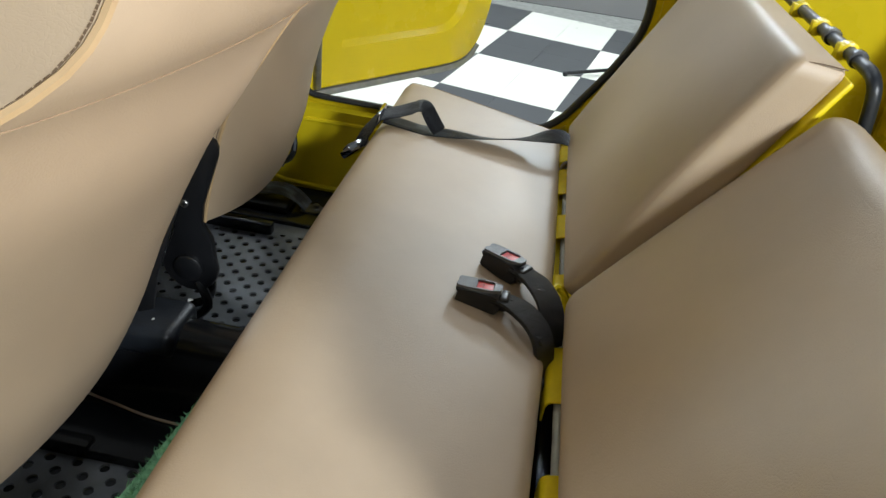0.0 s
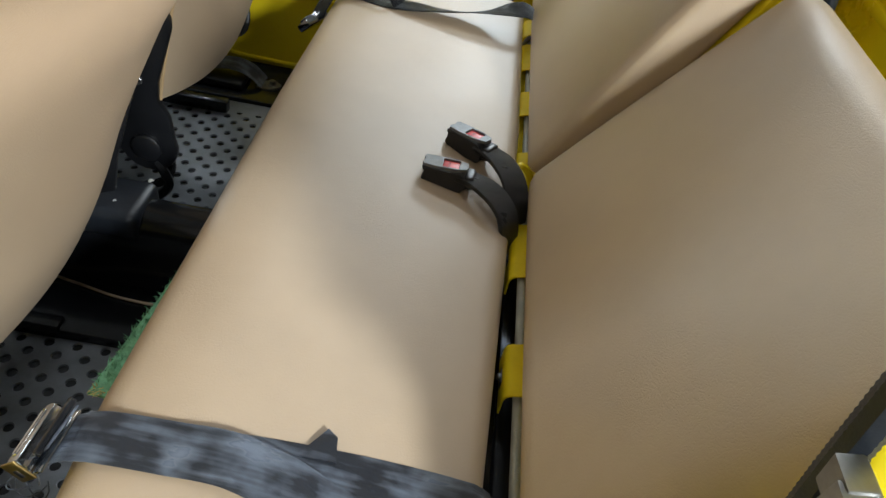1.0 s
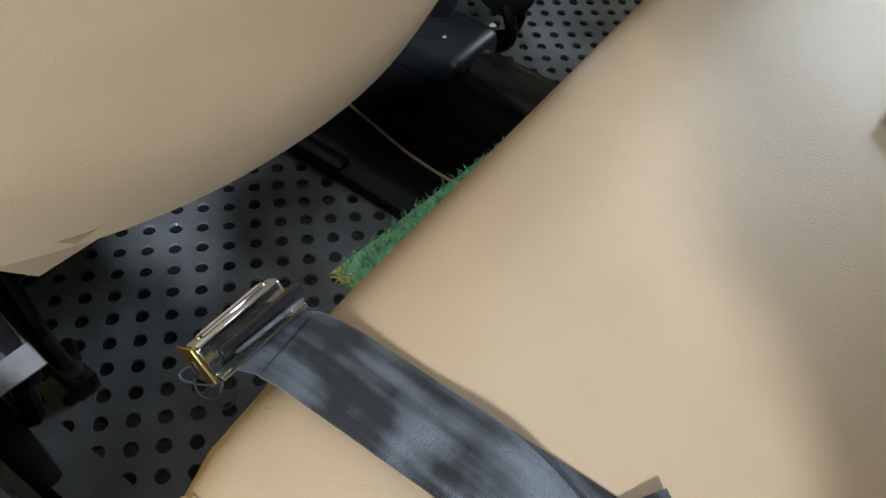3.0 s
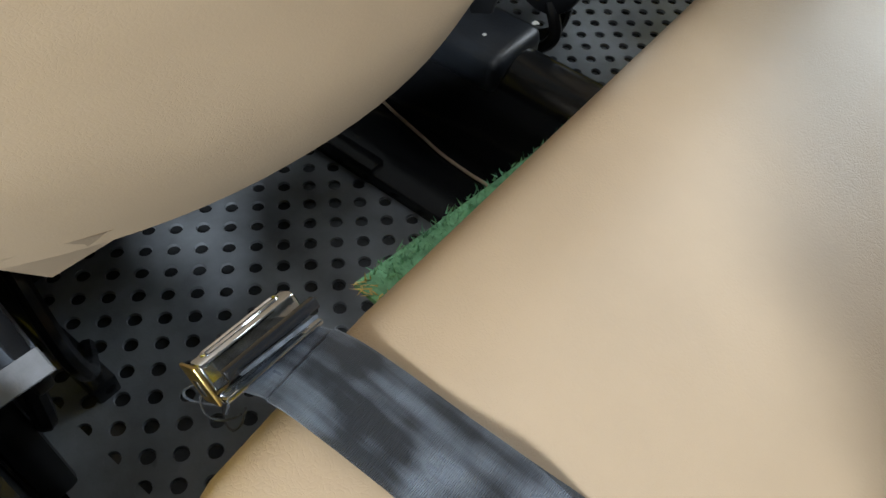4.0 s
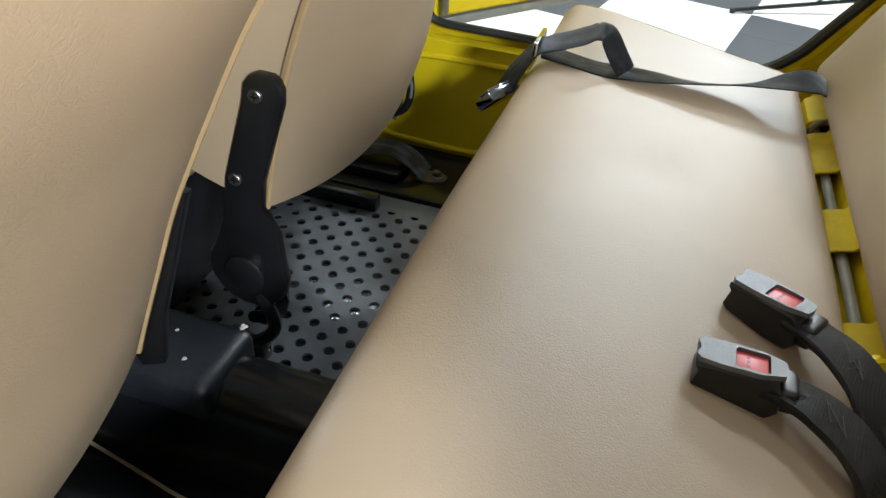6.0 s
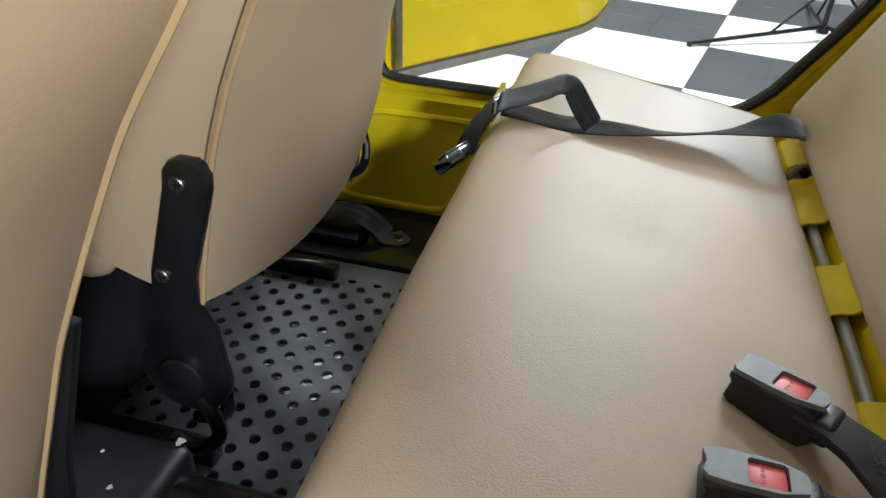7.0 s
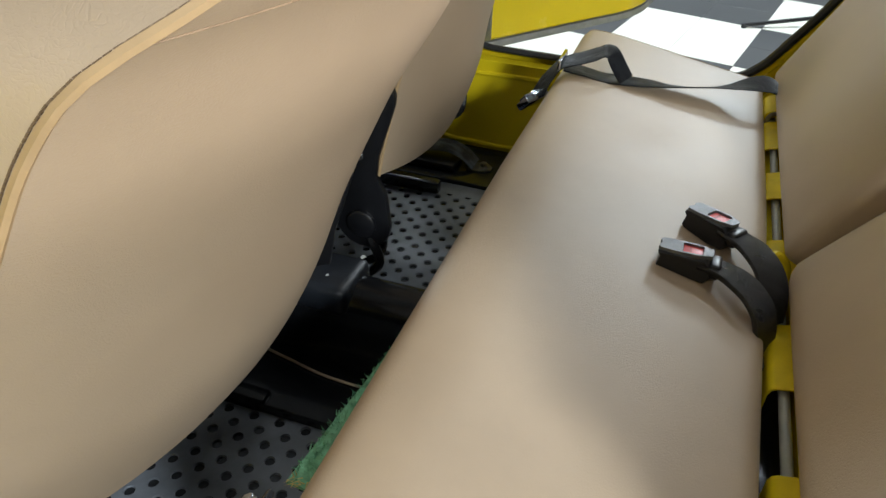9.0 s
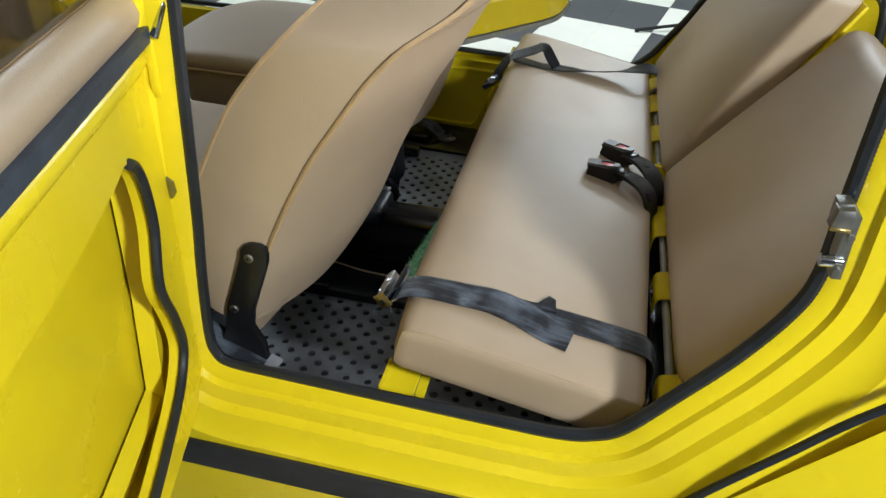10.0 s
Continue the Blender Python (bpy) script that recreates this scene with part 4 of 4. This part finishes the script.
def near_lap_belt():
    ob = thing("lap_belt", "black webbing lap belt laid over the bench, chrome buckle hanging", "seat belt", "lap belts")
    ys = [0.074, 0.080, 0.084, 0.089, 0.098, 0.105, 0.108, 0.108, 0.108, 0.108, 0.108, 0.108]
    xs = [-0.040, -0.012, 0.03, 0.08, 0.15, 0.22, 0.28, 0.308, 0.326, 0.3405, 0.3445, 0.345]
    zs = [0.776, 0.7895, 0.7895, 0.7815, 0.7690, 0.7560, 0.7450, 0.7400, 0.7355, 0.722, 0.700, 0.64]
    pts = [(x, y, z) for x, y, z in zip(xs, ys, zs)]
    acr = [(0.03, 1, 0), (0.03, 1, 0), (0.02, 1, 0), (0, 1, 0), (-0.1, 1, 0), (-0.12, 1, 0), (-0.1, 1, 0), (0, 1, 0), (0, 1, 0), (0, 1, 0), (0, 1, 0), (0, 1, 0)]
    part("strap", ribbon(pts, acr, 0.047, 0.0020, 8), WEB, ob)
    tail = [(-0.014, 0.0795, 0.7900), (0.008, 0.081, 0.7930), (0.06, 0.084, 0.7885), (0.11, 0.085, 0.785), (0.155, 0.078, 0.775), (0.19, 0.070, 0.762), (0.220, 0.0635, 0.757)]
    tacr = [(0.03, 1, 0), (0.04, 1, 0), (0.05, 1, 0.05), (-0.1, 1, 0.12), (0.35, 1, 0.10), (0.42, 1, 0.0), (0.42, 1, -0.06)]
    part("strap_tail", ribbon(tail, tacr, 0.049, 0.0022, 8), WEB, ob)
    tab = bmesh.new()
    loft(tab, [[(0.160, 0.110, 0.7650), (0.182, 0.142, 0.7645), (0.192, 0.134, 0.765), (0.195, 0.112, 0.7605)], [(0.160, 0.110, 0.7685), (0.182, 0.142, 0.769), (0.192, 0.134, 0.769), (0.195, 0.112, 0.764)]], True, True)
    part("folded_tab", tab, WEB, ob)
    # Chrome adjuster: a tray with a lever, hanging over the front edge.
    m = Matrix.Translation((-0.044, 0.074, 0.787)) @ Matrix.Rotation(radians(-2), 4, "Z") @ Matrix.Rotation(radians(-40), 4, "Y")
    bk = part("adjuster", shift(box((-0.008, -0.030, -0.011), (0.005, 0.030, 0.008), 0.003, 3), m), CHROME, ob, "polished chrome adjuster")
    oval = [(-0.001 + 0.0028 * math.cos(a * math.tau / 24), math.copysign(0.020, math.sin(a * math.tau / 24 + 0.01)) + 0.0028 * math.sin(a * math.tau / 24), 0.0082) for a in range(24)]
    part("rib", shift(tube(oval, 0.0009, 6, True), m), CHROME, bk)
    part("end_cap", shift(box((-0.011, -0.0315, -0.0145), (0.007, -0.0295, 0.0088), 0.0008), m), BRASS, bk, "brass end plate")
    part("cap_slot", shift(box((-0.005, -0.0321, -0.009), (0.000, -0.0312, 0.000), 0.0004), m), BLACK, bk)
    part("back_lip", shift(box((0.007, -0.030, -0.012), (0.017, 0.030, -0.009), 0.001), m), CHROME, bk)
    part("short_strap", ribbon([m @ Vector((0.004, 0, -0.003)), m @ Vector((0.018, 0, -0.001)), m @ Vector((0.034, 0, 0.002))], [(0.1, 1, 0)] * 3, 0.044, 0.002, 4), WEB, bk)
    part("slide_bar", shift(box((0.026, -0.027, 0.002), (0.031, 0.027, 0.008), 0.001), m), BLACKPAINT, bk)
    for k in range(3):
        loop = [(-0.045 + 0.012 * math.cos(a * math.tau / 9 + k), 0.045 + 0.004 * k + 0.006 * math.sin(a), 0.765 - 0.010 * k + 0.010 * math.sin(a * math.tau / 9 + k)) for a in range(8)]
        part("loose_thread", tube(spline(loop, 4), 0.0007, 4), WEB, ob)


near_lap_belt()


def far_lap_belt():
    ob = thing("lap_belt", "black webbing lap belt looped over the far end of the bench", "seat belt", "lap belts")
    pts = [(-0.040, 1.03, 0.742), (-0.030, 1.045, 0.765), (-0.014, 1.062, 0.787), (0.004, 1.072, 0.796), (0.026, 1.078, 0.803), (0.048, 1.081, 0.812), (0.060, 1.082, 0.8185), (0.068, 1.082, 0.8195), (0.076, 1.082, 0.815), (0.090, 1.080, 0.795), (0.106, 1.077, 0.7745)]
    part("strap_loop", ribbon(pts, [(-0.45, 1, 0.2), (-0.35, 1, 0.15), (-0.15, 1, 0.1), (-0.05, 1, 0.15), (0, 1, 0.2), (0, 1, 0.24), (0.05, 1, 0.22), (0.15, 1, 0.15), (0.35, 1, 0.05), (0.45, 1, 0), (0.4, 1, 0)], 0.046, 0.0020, 8), WEBSHADE, ob)
    low = [SEAT(-0.004, 1.07, 0.001), SEAT(0.03, 1.073, 0.0025), SEAT(0.07, 1.075, 0.003), (0.109, 1.076, 0.7745), (0.150, 1.090, 0.7705), (0.190, 1.103, 0.7665), (0.235, 1.122, 0.7640), (0.280, 1.142, 0.7640), (0.325, 1.163, 0.7690), (0.352, 1.178, 0.7650), (0.372, 1.188, 0.748), (0.380, 1.192, 0.72), (0.381, 1.192, 0.66)]
    part("strap", ribbon(low, [(0, 1, 0), (-0.1, 1, 0), (-0.2, 1, 0), (-0.3, 1, 0), (-0.35, 0.9, -0.1), (-0.35, 0.9, -0.3), (-0.35, 0.9, -0.42), (-0.35, 0.9, -0.25), (-0.3, 0.9, 0.2), (-0.25, 0.9, 0.3), (-0.1, 1, 0.2), (0, 1, 0), (0, 1, 0)], 0.046, 0.0020, 8), WEBSHADE, ob)
    part("slider", box((-0.012, 1.040, 0.786), (-0.006, 1.100, 0.806), 0.001), CHROME, ob, "chrome slide bar")
    m = Matrix.Translation((-0.044, 1.018, 0.738)) @ Matrix.Rotation(radians(-24), 4, "Z") @ Matrix.Rotation(radians(-50), 4, "Y")
    bk = part("buckle", shift(box((-0.016, -0.030, -0.007), (0.014, 0.030, 0.007), 0.003), m), CHROME, ob, "polished chrome buckle")
    part("buckle_slot", shift(box((-0.0175, -0.010, -0.003), (-0.0155, 0.010, 0.003), 0.0005), m), BLACK, bk)
    part("lever_plate", shift(box((-0.006, -0.026, 0.007), (0.013, 0.026, 0.010), 0.001), m), CHROME, bk)


far_lap_belt()


def buckle_stalk(tail, head, path, across, twist, label):
    """Plastic belt buckle with a red button; tail and head: the ends of its body's axis on the top face."""
    ob = thing("belt_buckle", label, "seat belt buckle", "centre buckles")
    a, b = Vector(tail), Vector(head)
    x = (b - a).normalized()
    zup = (Vector((0, 0, 1)) - x * x.z).normalized()
    zup = Matrix.Rotation(radians(twist), 3, x) @ zup
    y = zup.cross(x)
    m = Matrix.Translation(a) @ Matrix((x, y, zup)).transposed().to_4x4()
    L = (b - a).length
    w, h = 0.0172, 0.032
    bm = bmesh.new()
    side = [(0.0, -h * 0.62), (0.003, -0.004), (0.0, 0.0), (L * 0.30, 0.0015), (L * 0.86, 0.0), (L * 0.97, -0.007), (L, -h * 0.75), (L * 0.9, -h), (0.012, -h)]
    rows = []
    for k, (yy, sc) in enumerate(((-w, 0.86), (-w + 0.003, 1.0), (w - 0.003, 1.0), (w, 0.86))):
        rows.append([m @ Vector((L * 0.5 + (px - L * 0.5) * (0.97 if sc < 1 else 1), yy, -h / 2 + (pz + h / 2) * sc)) for px, pz in side])
    loft(bm, rows, True, True)
    body = part("body", bm, BLACK, ob)
    x0, x1, yw = L * 0.42, L * 0.80, w - 0.0055
    rim = [(0.003, -w + 0.003), (0.0, -w * 0.55), (0.0022, 0.0), (0.0, w * 0.55), (0.003, w - 0.003), (L * 0.30, w - 0.0015), (L * 0.72, w - 0.0022), (L * 0.97, w * 0.52), (L * 0.99, 0.0), (L * 0.97, -w * 0.52), (L * 0.72, -w + 0.0022), (L * 0.30, -w + 0.0015)]
    well = [(x0 + 0.002, -yw), (x1 - 0.002, -yw), (x1, -yw + 0.002), (x1, yw - 0.002), (x1 - 0.002, yw), (x0 + 0.002, yw), (x0, yw - 0.002), (x0, -yw + 0.002)]
    plate = bmesh.new()
    rings = fill(plate, [[m @ Vector((px, py * 0.96, 0.0040)) for px, py in rim], [m @ Vector((px, py, 0.0040)) for px, py in well]])
    for ring, low in ((rings[0], [(px, py, 0.0) for px, py in rim]), (rings[1], [(px, py, -0.0015) for px, py in well])):
        under = [plate.verts.new(m @ Vector(p)) for p in low]
        for k in range(len(ring)):
            plate.faces.new((ring[k - 1], ring[k], under[k], under[k - 1]))
    part("face_plate", plate, GREYPLASTIC, body, "worn grey face plate")
    part("button", shift(box((x0 + 0.0008, -yw + 0.0008, -0.003), (x1 - 0.0008, yw - 0.0008, 0.0014), 0.0006), m), RED, body, "faded red push button")
    bars = bmesh.new()
    for k in range(3):
        box((x0 + 0.008, -0.006 + 0.005 * k, 0.0013), (x0 + 0.0105, -0.003 + 0.005 * k, 0.0016), bm=bars)
    part("lettering", shift(bars, m), DARKRED, body)
    pts = [b + Vector(p) for p in path]
    part("strap", ribbon([b - x * 0.012 - zup * 0.010] + pts, [tuple(y)] * 2 + [across] * (len(pts) - 1), 0.037, 0.007, 6), WEBPLAIN, ob)
    part("sleeve_collar", shift(box((L * 0.93, -w + 0.002, -0.024), (L + 0.010, w - 0.002, -0.004), 0.004, 3), m), BLACK, body)
    q, r = pts[1], pts[2]
    up = Vector((0, 0, 0.0052))
    cross = bmesh.new()
    for s in (-1, 1):
        tube([q + up + Vector((0, 0.010 * s, 0)), q.lerp(r, 0.5) + up * 1.02 + Vector((0, -0.010 * s, 0))], 0.0004, 4, bm=cross)
        tube([q.lerp(r, 0.5 * (s > 0)) + up + Vector((0, 0.011, 0)), q.lerp(r, 0.5 * (s > 0)) + up + Vector((0, -0.011, 0))], 0.0004, 4, bm=cross)
    part("stitching", cross, DULLTHREAD, ob)


buckle_stalk((0.213, 0.590, 0.770), (0.276, 0.586, 0.771), [(0.010, -0.008, -0.011), (0.028, -0.018, -0.012), (0.047, -0.036, -0.016), (0.062, -0.052, -0.030), (0.069, -0.061, -0.058), (0.071, -0.063, -0.11)], (0.6, 0.8, 0), -6, "black plastic belt buckle with a red button lying on the bench")
buckle_stalk((0.244, 0.696, 0.768), (0.300, 0.664, 0.770), [(0.009, -0.013, -0.010), (0.023, -0.030, -0.009), (0.039, -0.058, -0.013), (0.048, -0.080, -0.026), (0.052, -0.092, -0.052), (0.053, -0.096, -0.10)], (0.88, 0.47, 0), -6, "black plastic belt buckle with a red button, slightly tilted")


def floor_belt():
    ob = thing("floor_belt", "black webbing belt bolted to the car floor", "seat belt", "floor belts")
    pts = [(-0.42, 1.23, 0.455), (-0.36, 1.235, 0.474), (-0.315, 1.24, 0.489), (-0.270, 1.243, 0.493), (-0.235, 1.245, 0.480), (-0.208, 1.246, 0.455)]
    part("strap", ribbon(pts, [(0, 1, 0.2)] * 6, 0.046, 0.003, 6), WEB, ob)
    part("cover", box((-0.44, 1.20, 0.4475), (-0.245, 1.275, 0.468), 0.009), BLACK, ob, "black moulded reel cover")
    part("anchor_plate", slab([(-0.222, 1.230), (-0.205, 1.226), (-0.185, 1.228), (-0.170, 1.240), (-0.170, 1.256), (-0.185, 1.268), (-0.222, 1.264)], 0.4475, 0.451, 2), ZINC, ob, "zinc anchor plate")
    part("bolt", disc((-0.189, 1.249, 0.451), (0, 0, 1), 0.011, 0.003, 16), ZINC, ob)
    part("bolt_head", disc((-0.189, 1.249, 0.454), (0, 0, 1), 0.0085, 0.008, 6), ZINC, ob)


def panel_bead(outline, name):
    part(name, tube(spline([(x, 1.3475, z) for x, z in outline], 5), 0.0060, 8), YELLOW, car)


panel_bead([(-0.292, 0.540), (-0.291, 0.585), (-0.285, 0.618), (-0.262, 0.633), (-0.18, 0.636), (-0.06, 0.636), (0.05, 0.634)], "panel_bead")
panel_bead([(-0.36, 0.520), (-0.345, 0.490), (-0.318, 0.465), (-0.236, 0.459), (-0.155, 0.459), (-0.132, 0.469), (-0.112, 0.508), (-0.094, 0.552), (-0.07, 0.60)], "panel_bead")
hang = thing("hanging_strap", "black belt strap with a plastic ring beside the passenger seat", "strap")
part("strap", ribbon([(-0.30, 1.262, 0.80), (-0.295, 1.262, 0.70), (-0.285, 1.258, 0.64), (-0.275, 1.25, 0.60), (-0.285, 1.24, 0.56)], [(0.9, -0.3, 0)] * 5, 0.045, 0.003, 6), WEB, hang)
part("ring", tube(spline([(-0.255, 1.24, 0.66), (-0.240, 1.238, 0.62), (-0.250, 1.236, 0.58), (-0.285, 1.236, 0.565), (-0.31, 1.24, 0.60), (-0.30, 1.242, 0.65)], 4, True), 0.007, 8, True), BLACK, hang)
part("ring_clip", tube(spline([(-0.249, 1.230, 0.655), (-0.236, 1.229, 0.63), (-0.237, 1.228, 0.605)], 4), 0.003, 6), GREYWEB, hang)
part("floor_ledge", box((-1.4, 1.172, FLOOR - 0.01), (0.9, 1.365, 0.4472), 0.006), BLACKPAINT, car, "black painted floor ledge")
floor_belt()


def sill_belt():
    ob = thing("floor_belt", "grey-sheened black belt webbing dropped beside the driver seat", "seat belt", "floor belts")
    pts = [(-0.372, 0.030, 0.690), (-0.335, 0.012, 0.698), (-0.295, 0.006, 0.692), (-0.255, 0.003, 0.678), (-0.222, 0.000, 0.664), (-0.200, -0.002, 0.654)]
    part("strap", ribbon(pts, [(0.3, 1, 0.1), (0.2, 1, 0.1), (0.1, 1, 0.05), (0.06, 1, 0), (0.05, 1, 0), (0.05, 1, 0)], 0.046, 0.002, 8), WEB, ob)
    part("stitched_end", ribbon([(-0.212, -0.001, 0.6605), (-0.194, -0.002, 0.653)], [(0.05, 1, 0)] * 2, 0.0475, 0.004, 3), GREYWEB, ob, "grey stitched belt end")
    part("reel_cover", box((-0.36, -0.036, FLOOR), (-0.232, -0.004, 0.630), 0.008), BLACK, ob, "black belt reel housing")


sill_belt()

# ---- loose and small things in the rear footwell ----
def carpet():
    ob = thing("carpet_scrap", "frayed green carpet scrap poking out from under the bench", "carpet")
    a, b, c, d = Vector((-0.053, 0.158, 0.733)), Vector((-0.034, 0.44, 0.733)), Vector((0.03, 0.44, 0.724)), Vector((0.03, 0.158, 0.724))
    a = Vector((-0.055, 0.160, 0.732))
    b = Vector((-0.025, 0.46, 0.724))
    bm = bmesh.new()
    loft(bm, [[p - Vector((0, 0, 0.004)) for p in (a, b, c, d)], [a, b, c, d]], True, True)
    part("backing", bm, GREEN, ob)
    rng = random.Random(4)
    tufts, fray = bmesh.new(), bmesh.new()
    for k in range(2600):
        u, v = rng.random(), rng.random()
        p = a.lerp(b, u).lerp(d.lerp(c, u), v * 0.9 - 0.02)
        end = u < 0.035 and rng.random() < 0.85
        bm = fray if end else tufts
        tip = p + Vector((rng.uniform(-0.005, 0.004), rng.uniform(-0.005, 0.005) - (0.004 if end else 0), rng.uniform(0.003, 0.008)))
        w = Vector((rng.uniform(-1, 1), rng.uniform(-1, 1), 0)).normalized() * 0.0008
        vs = [bm.verts.new(q) for q in (p - w, p + w, tip)]
        bm.faces.new(vs)
    tagged(part("turf", tufts, GREEN, ob), kind="stuff")
    tagged(part("frayed_edge", fray, STRAW, ob), kind="stuff")


carpet()
cable = thing("cable", "thin tan cable lying beside the centre tunnel", "cable")
part("wire", tube(spline([(-0.46, 0.560, 0.50), (-0.40, 0.546, 0.478), (-0.34, 0.540, 0.462), (-0.284, 0.530, 0.460), (-0.228, 0.519, 0.460), (-0.164, 0.516, 0.460), (-0.10, 0.522, 0.460), (0.0, 0.53, 0.460)], 5), 0.0022, 6), WIRE, cable)
part("tunnel_cover", box((-0.58, 0.437, FLOOR - 0.002), (0.25, 0.550, 0.457), 0.004), BLACKPAINT, car, "matt black cover strip")
bracket = part("tunnel_bracket", box((-0.38, 0.540, 0.560), (-0.19, 0.638, 0.612), 0.016, 4), RUBBER, car)
# Pale marks on the glossy bracket: chipped paint, and glints painted as patches.
CHIPGLINT = material("pale chip and glint", (0.62, 0.63, 0.62), 0.45, vary=0.25, vscale=120)
rng = random.Random(11)
for x, y, r in ((-0.203, 0.632, 0.0050), (-0.232, 0.572, 0.0028), (-0.290, 0.560, 0.0065), (-0.262, 0.604, 0.0020)):
    ring = [Vector((x + r * rng.uniform(0.5, 1.3) * math.cos(k * math.tau / 11), y + r * rng.uniform(0.4, 1.1) * math.sin(k * math.tau / 11), 0.6118)) for k in range(11)]
    bm = bmesh.new()
    loft(bm, [ring, [p + Vector((0, 0, 0.0007)) for p in ring]], True, True)
    part("paint_chip", bm, CHIPGLINT, bracket, "pale chip and painted glint")


# ---- rear and front of the cabin ----
bar = thing("hood_bow", "black rubber-covered hood bow behind the backrests", "roll bar")
part("bow", tube(spline([(0.655, 1.34, 1.112), (0.655, 1.10, 1.112), (0.655, 0.92, 1.111), (0.655, 0.72, 1.110), (0.656, 0.685, 1.108), (0.658, 0.668, 1.098), (0.662, 0.664, 1.075), (0.668, 0.664, 1.02), (0.675, 0.664, 0.90)], 6), 0.0088, 10), RUBBER, bar)
for y, w, m in ((0.775, 0.010, YELLOW), (0.895, 0.008, YELLOW), (0.845, 0.007, RUBBER), (1.005, 0.010, YELLOW), (0.735, 0.005, RUBBER)):
    grip = bmesh.new()
    ring = lambda r, yy: [Vector((0.655 + r * math.cos(k * math.tau / 12), yy, 1.111 + r * math.sin(k * math.tau / 12))) for k in range(12)]
    loft(grip, [ring(0.0092, y - w), ring(0.0118, y - w * 0.9), ring(0.0118, y + w * 0.9), ring(0.0092, y + w)], True, True)
    if m is YELLOW:
        box((0.640, y - w * 0.8, 1.098), (0.652, y + w * 0.8, 1.119), 0.002, bm=grip)
    part("clip", grip, m, bar)
part("bow_mount", box((0.66, 0.650, FLOOR), (0.69, 0.685, 0.91), 0.004), BLACKPAINT, bar)
for k in range(4):
    part("panel_rib", box((0.985, 0.0, 0.62 + 0.13 * k), (1.003, 1.33, 0.645 + 0.13 * k), 0.006), YELLOW, car)


def gear_console():
    ob = thing("gear_console", "black vinyl corner cover, with a gear lever and knob", "gear lever")
    # Dash corner cover on the bulkhead, apart from the gear lever.
    n = Vector((0.771, -0.637, 0))
    ring = [Vector(p) for p in ((-1.523, 1.082, 0.829), (-1.466, 1.152, 0.447), (-1.313, 1.336, 0.460), (-1.365, 1.273, 0.877))]
    mid = Vector((-1.400, 1.235, 0.625))
    bm = bmesh.new()
    loft(bm, [[p - n * 0.012 for p in ring], ring, [p.lerp(mid, 0.12) + n * 0.003 for p in ring], [p.lerp(mid, 0.62) + n * 0.058 for p in ring], [p.lerp(mid, 0.88) + n * 0.078 for p in ring]], True, True)
    part("corner_cover", bm, LINER, ob)
    part("lever", tube(spline([(-0.88, 0.60, FLOOR), (-0.872, 0.605, 0.56), (-0.853, 0.604, 0.74), (-0.834, 0.602, 0.875)], 4), 0.0085, 8), BLACKPAINT, ob)
    knob = soft_box((0.036, 0.036, 0.030), 0.014, 6)
    part("knob", shift(knob, Matrix.Translation((-0.852, 0.584, 0.868))), BLACKPAINT, ob)
    for p in ((-1.458, 1.158, 0.463), (-1.322, 1.322, 0.476)):
        part("screw", disc(Vector(p), n, 0.007, 0.004, 10), ZINC, ob)
    plan = [(-1.66, 0.916), (-1.27, 1.388), (-1.40, 1.388), (-1.66, 1.10)]
    mount = bmesh.new()
    loft(mount, [[(x, y, z) for x, y in plan] for z in (FLOOR, 1.0)], True, True)
    bmesh.ops.recalc_face_normals(mount, faces=mount.faces[:])
    part("mount", shift(mount, Matrix.Translation(-n * 0.006)), YELLOW, ob, "yellow bulkhead bracket")


gear_console()
# Unseen dash, added in black to darken the view through the near window.
part("unseen_dash", box((-1.50, 0.0, 0.90), (-1.30, 1.33, 1.10), 0.02), LINER, car, "black block added as an unseen dash")

# ---- photographer's light stand beyond the car ----
def light_stand():
    ob = thing("light_stand", "black metal light stand on the checkered floor", "light stand")
    c = Vector((1.12, 4.36, 0))
    part("pole", tube([c + Vector((0, 0, 0.05)), c + Vector((0, 0, 1.2)), c + Vector((0, 0, 2.0))], 0.014, 10), BLACK, ob)
    part("collar", disc(c + Vector((0, 0, 0.26)), (0, 0, 1), 0.03, 0.06, 12), BLACK, ob)
    part("hub", disc(c + Vector((0, 0, 0.045)), (0, 0, 1), 0.03, 0.04, 12), BLACK, ob)
    base = math.atan2(4.04 - 4.36, 0.463 - 1.12)
    for k in range(3):
        d = Vector((math.cos(base + k * math.tau / 3), math.sin(base + k * math.tau / 3), 0))
        leg = part("leg", tube([c + d * 0.02 + Vector((0, 0, 0.075)), c + d * 0.73 + Vector((0, 0, 0.014))], 0.011, 8), BLACK, ob)
        part("foot", disc(c + d * 0.735, (0, 0, 1), 0.014, 0.022, 10), RUBBER, leg)
        part("brace", tube([c + d * 0.30 + Vector((0, 0, 0.052)), c + d * 0.02 + Vector((0, 0, 0.29))], 0.007, 6), BLACK, ob)


light_stand()
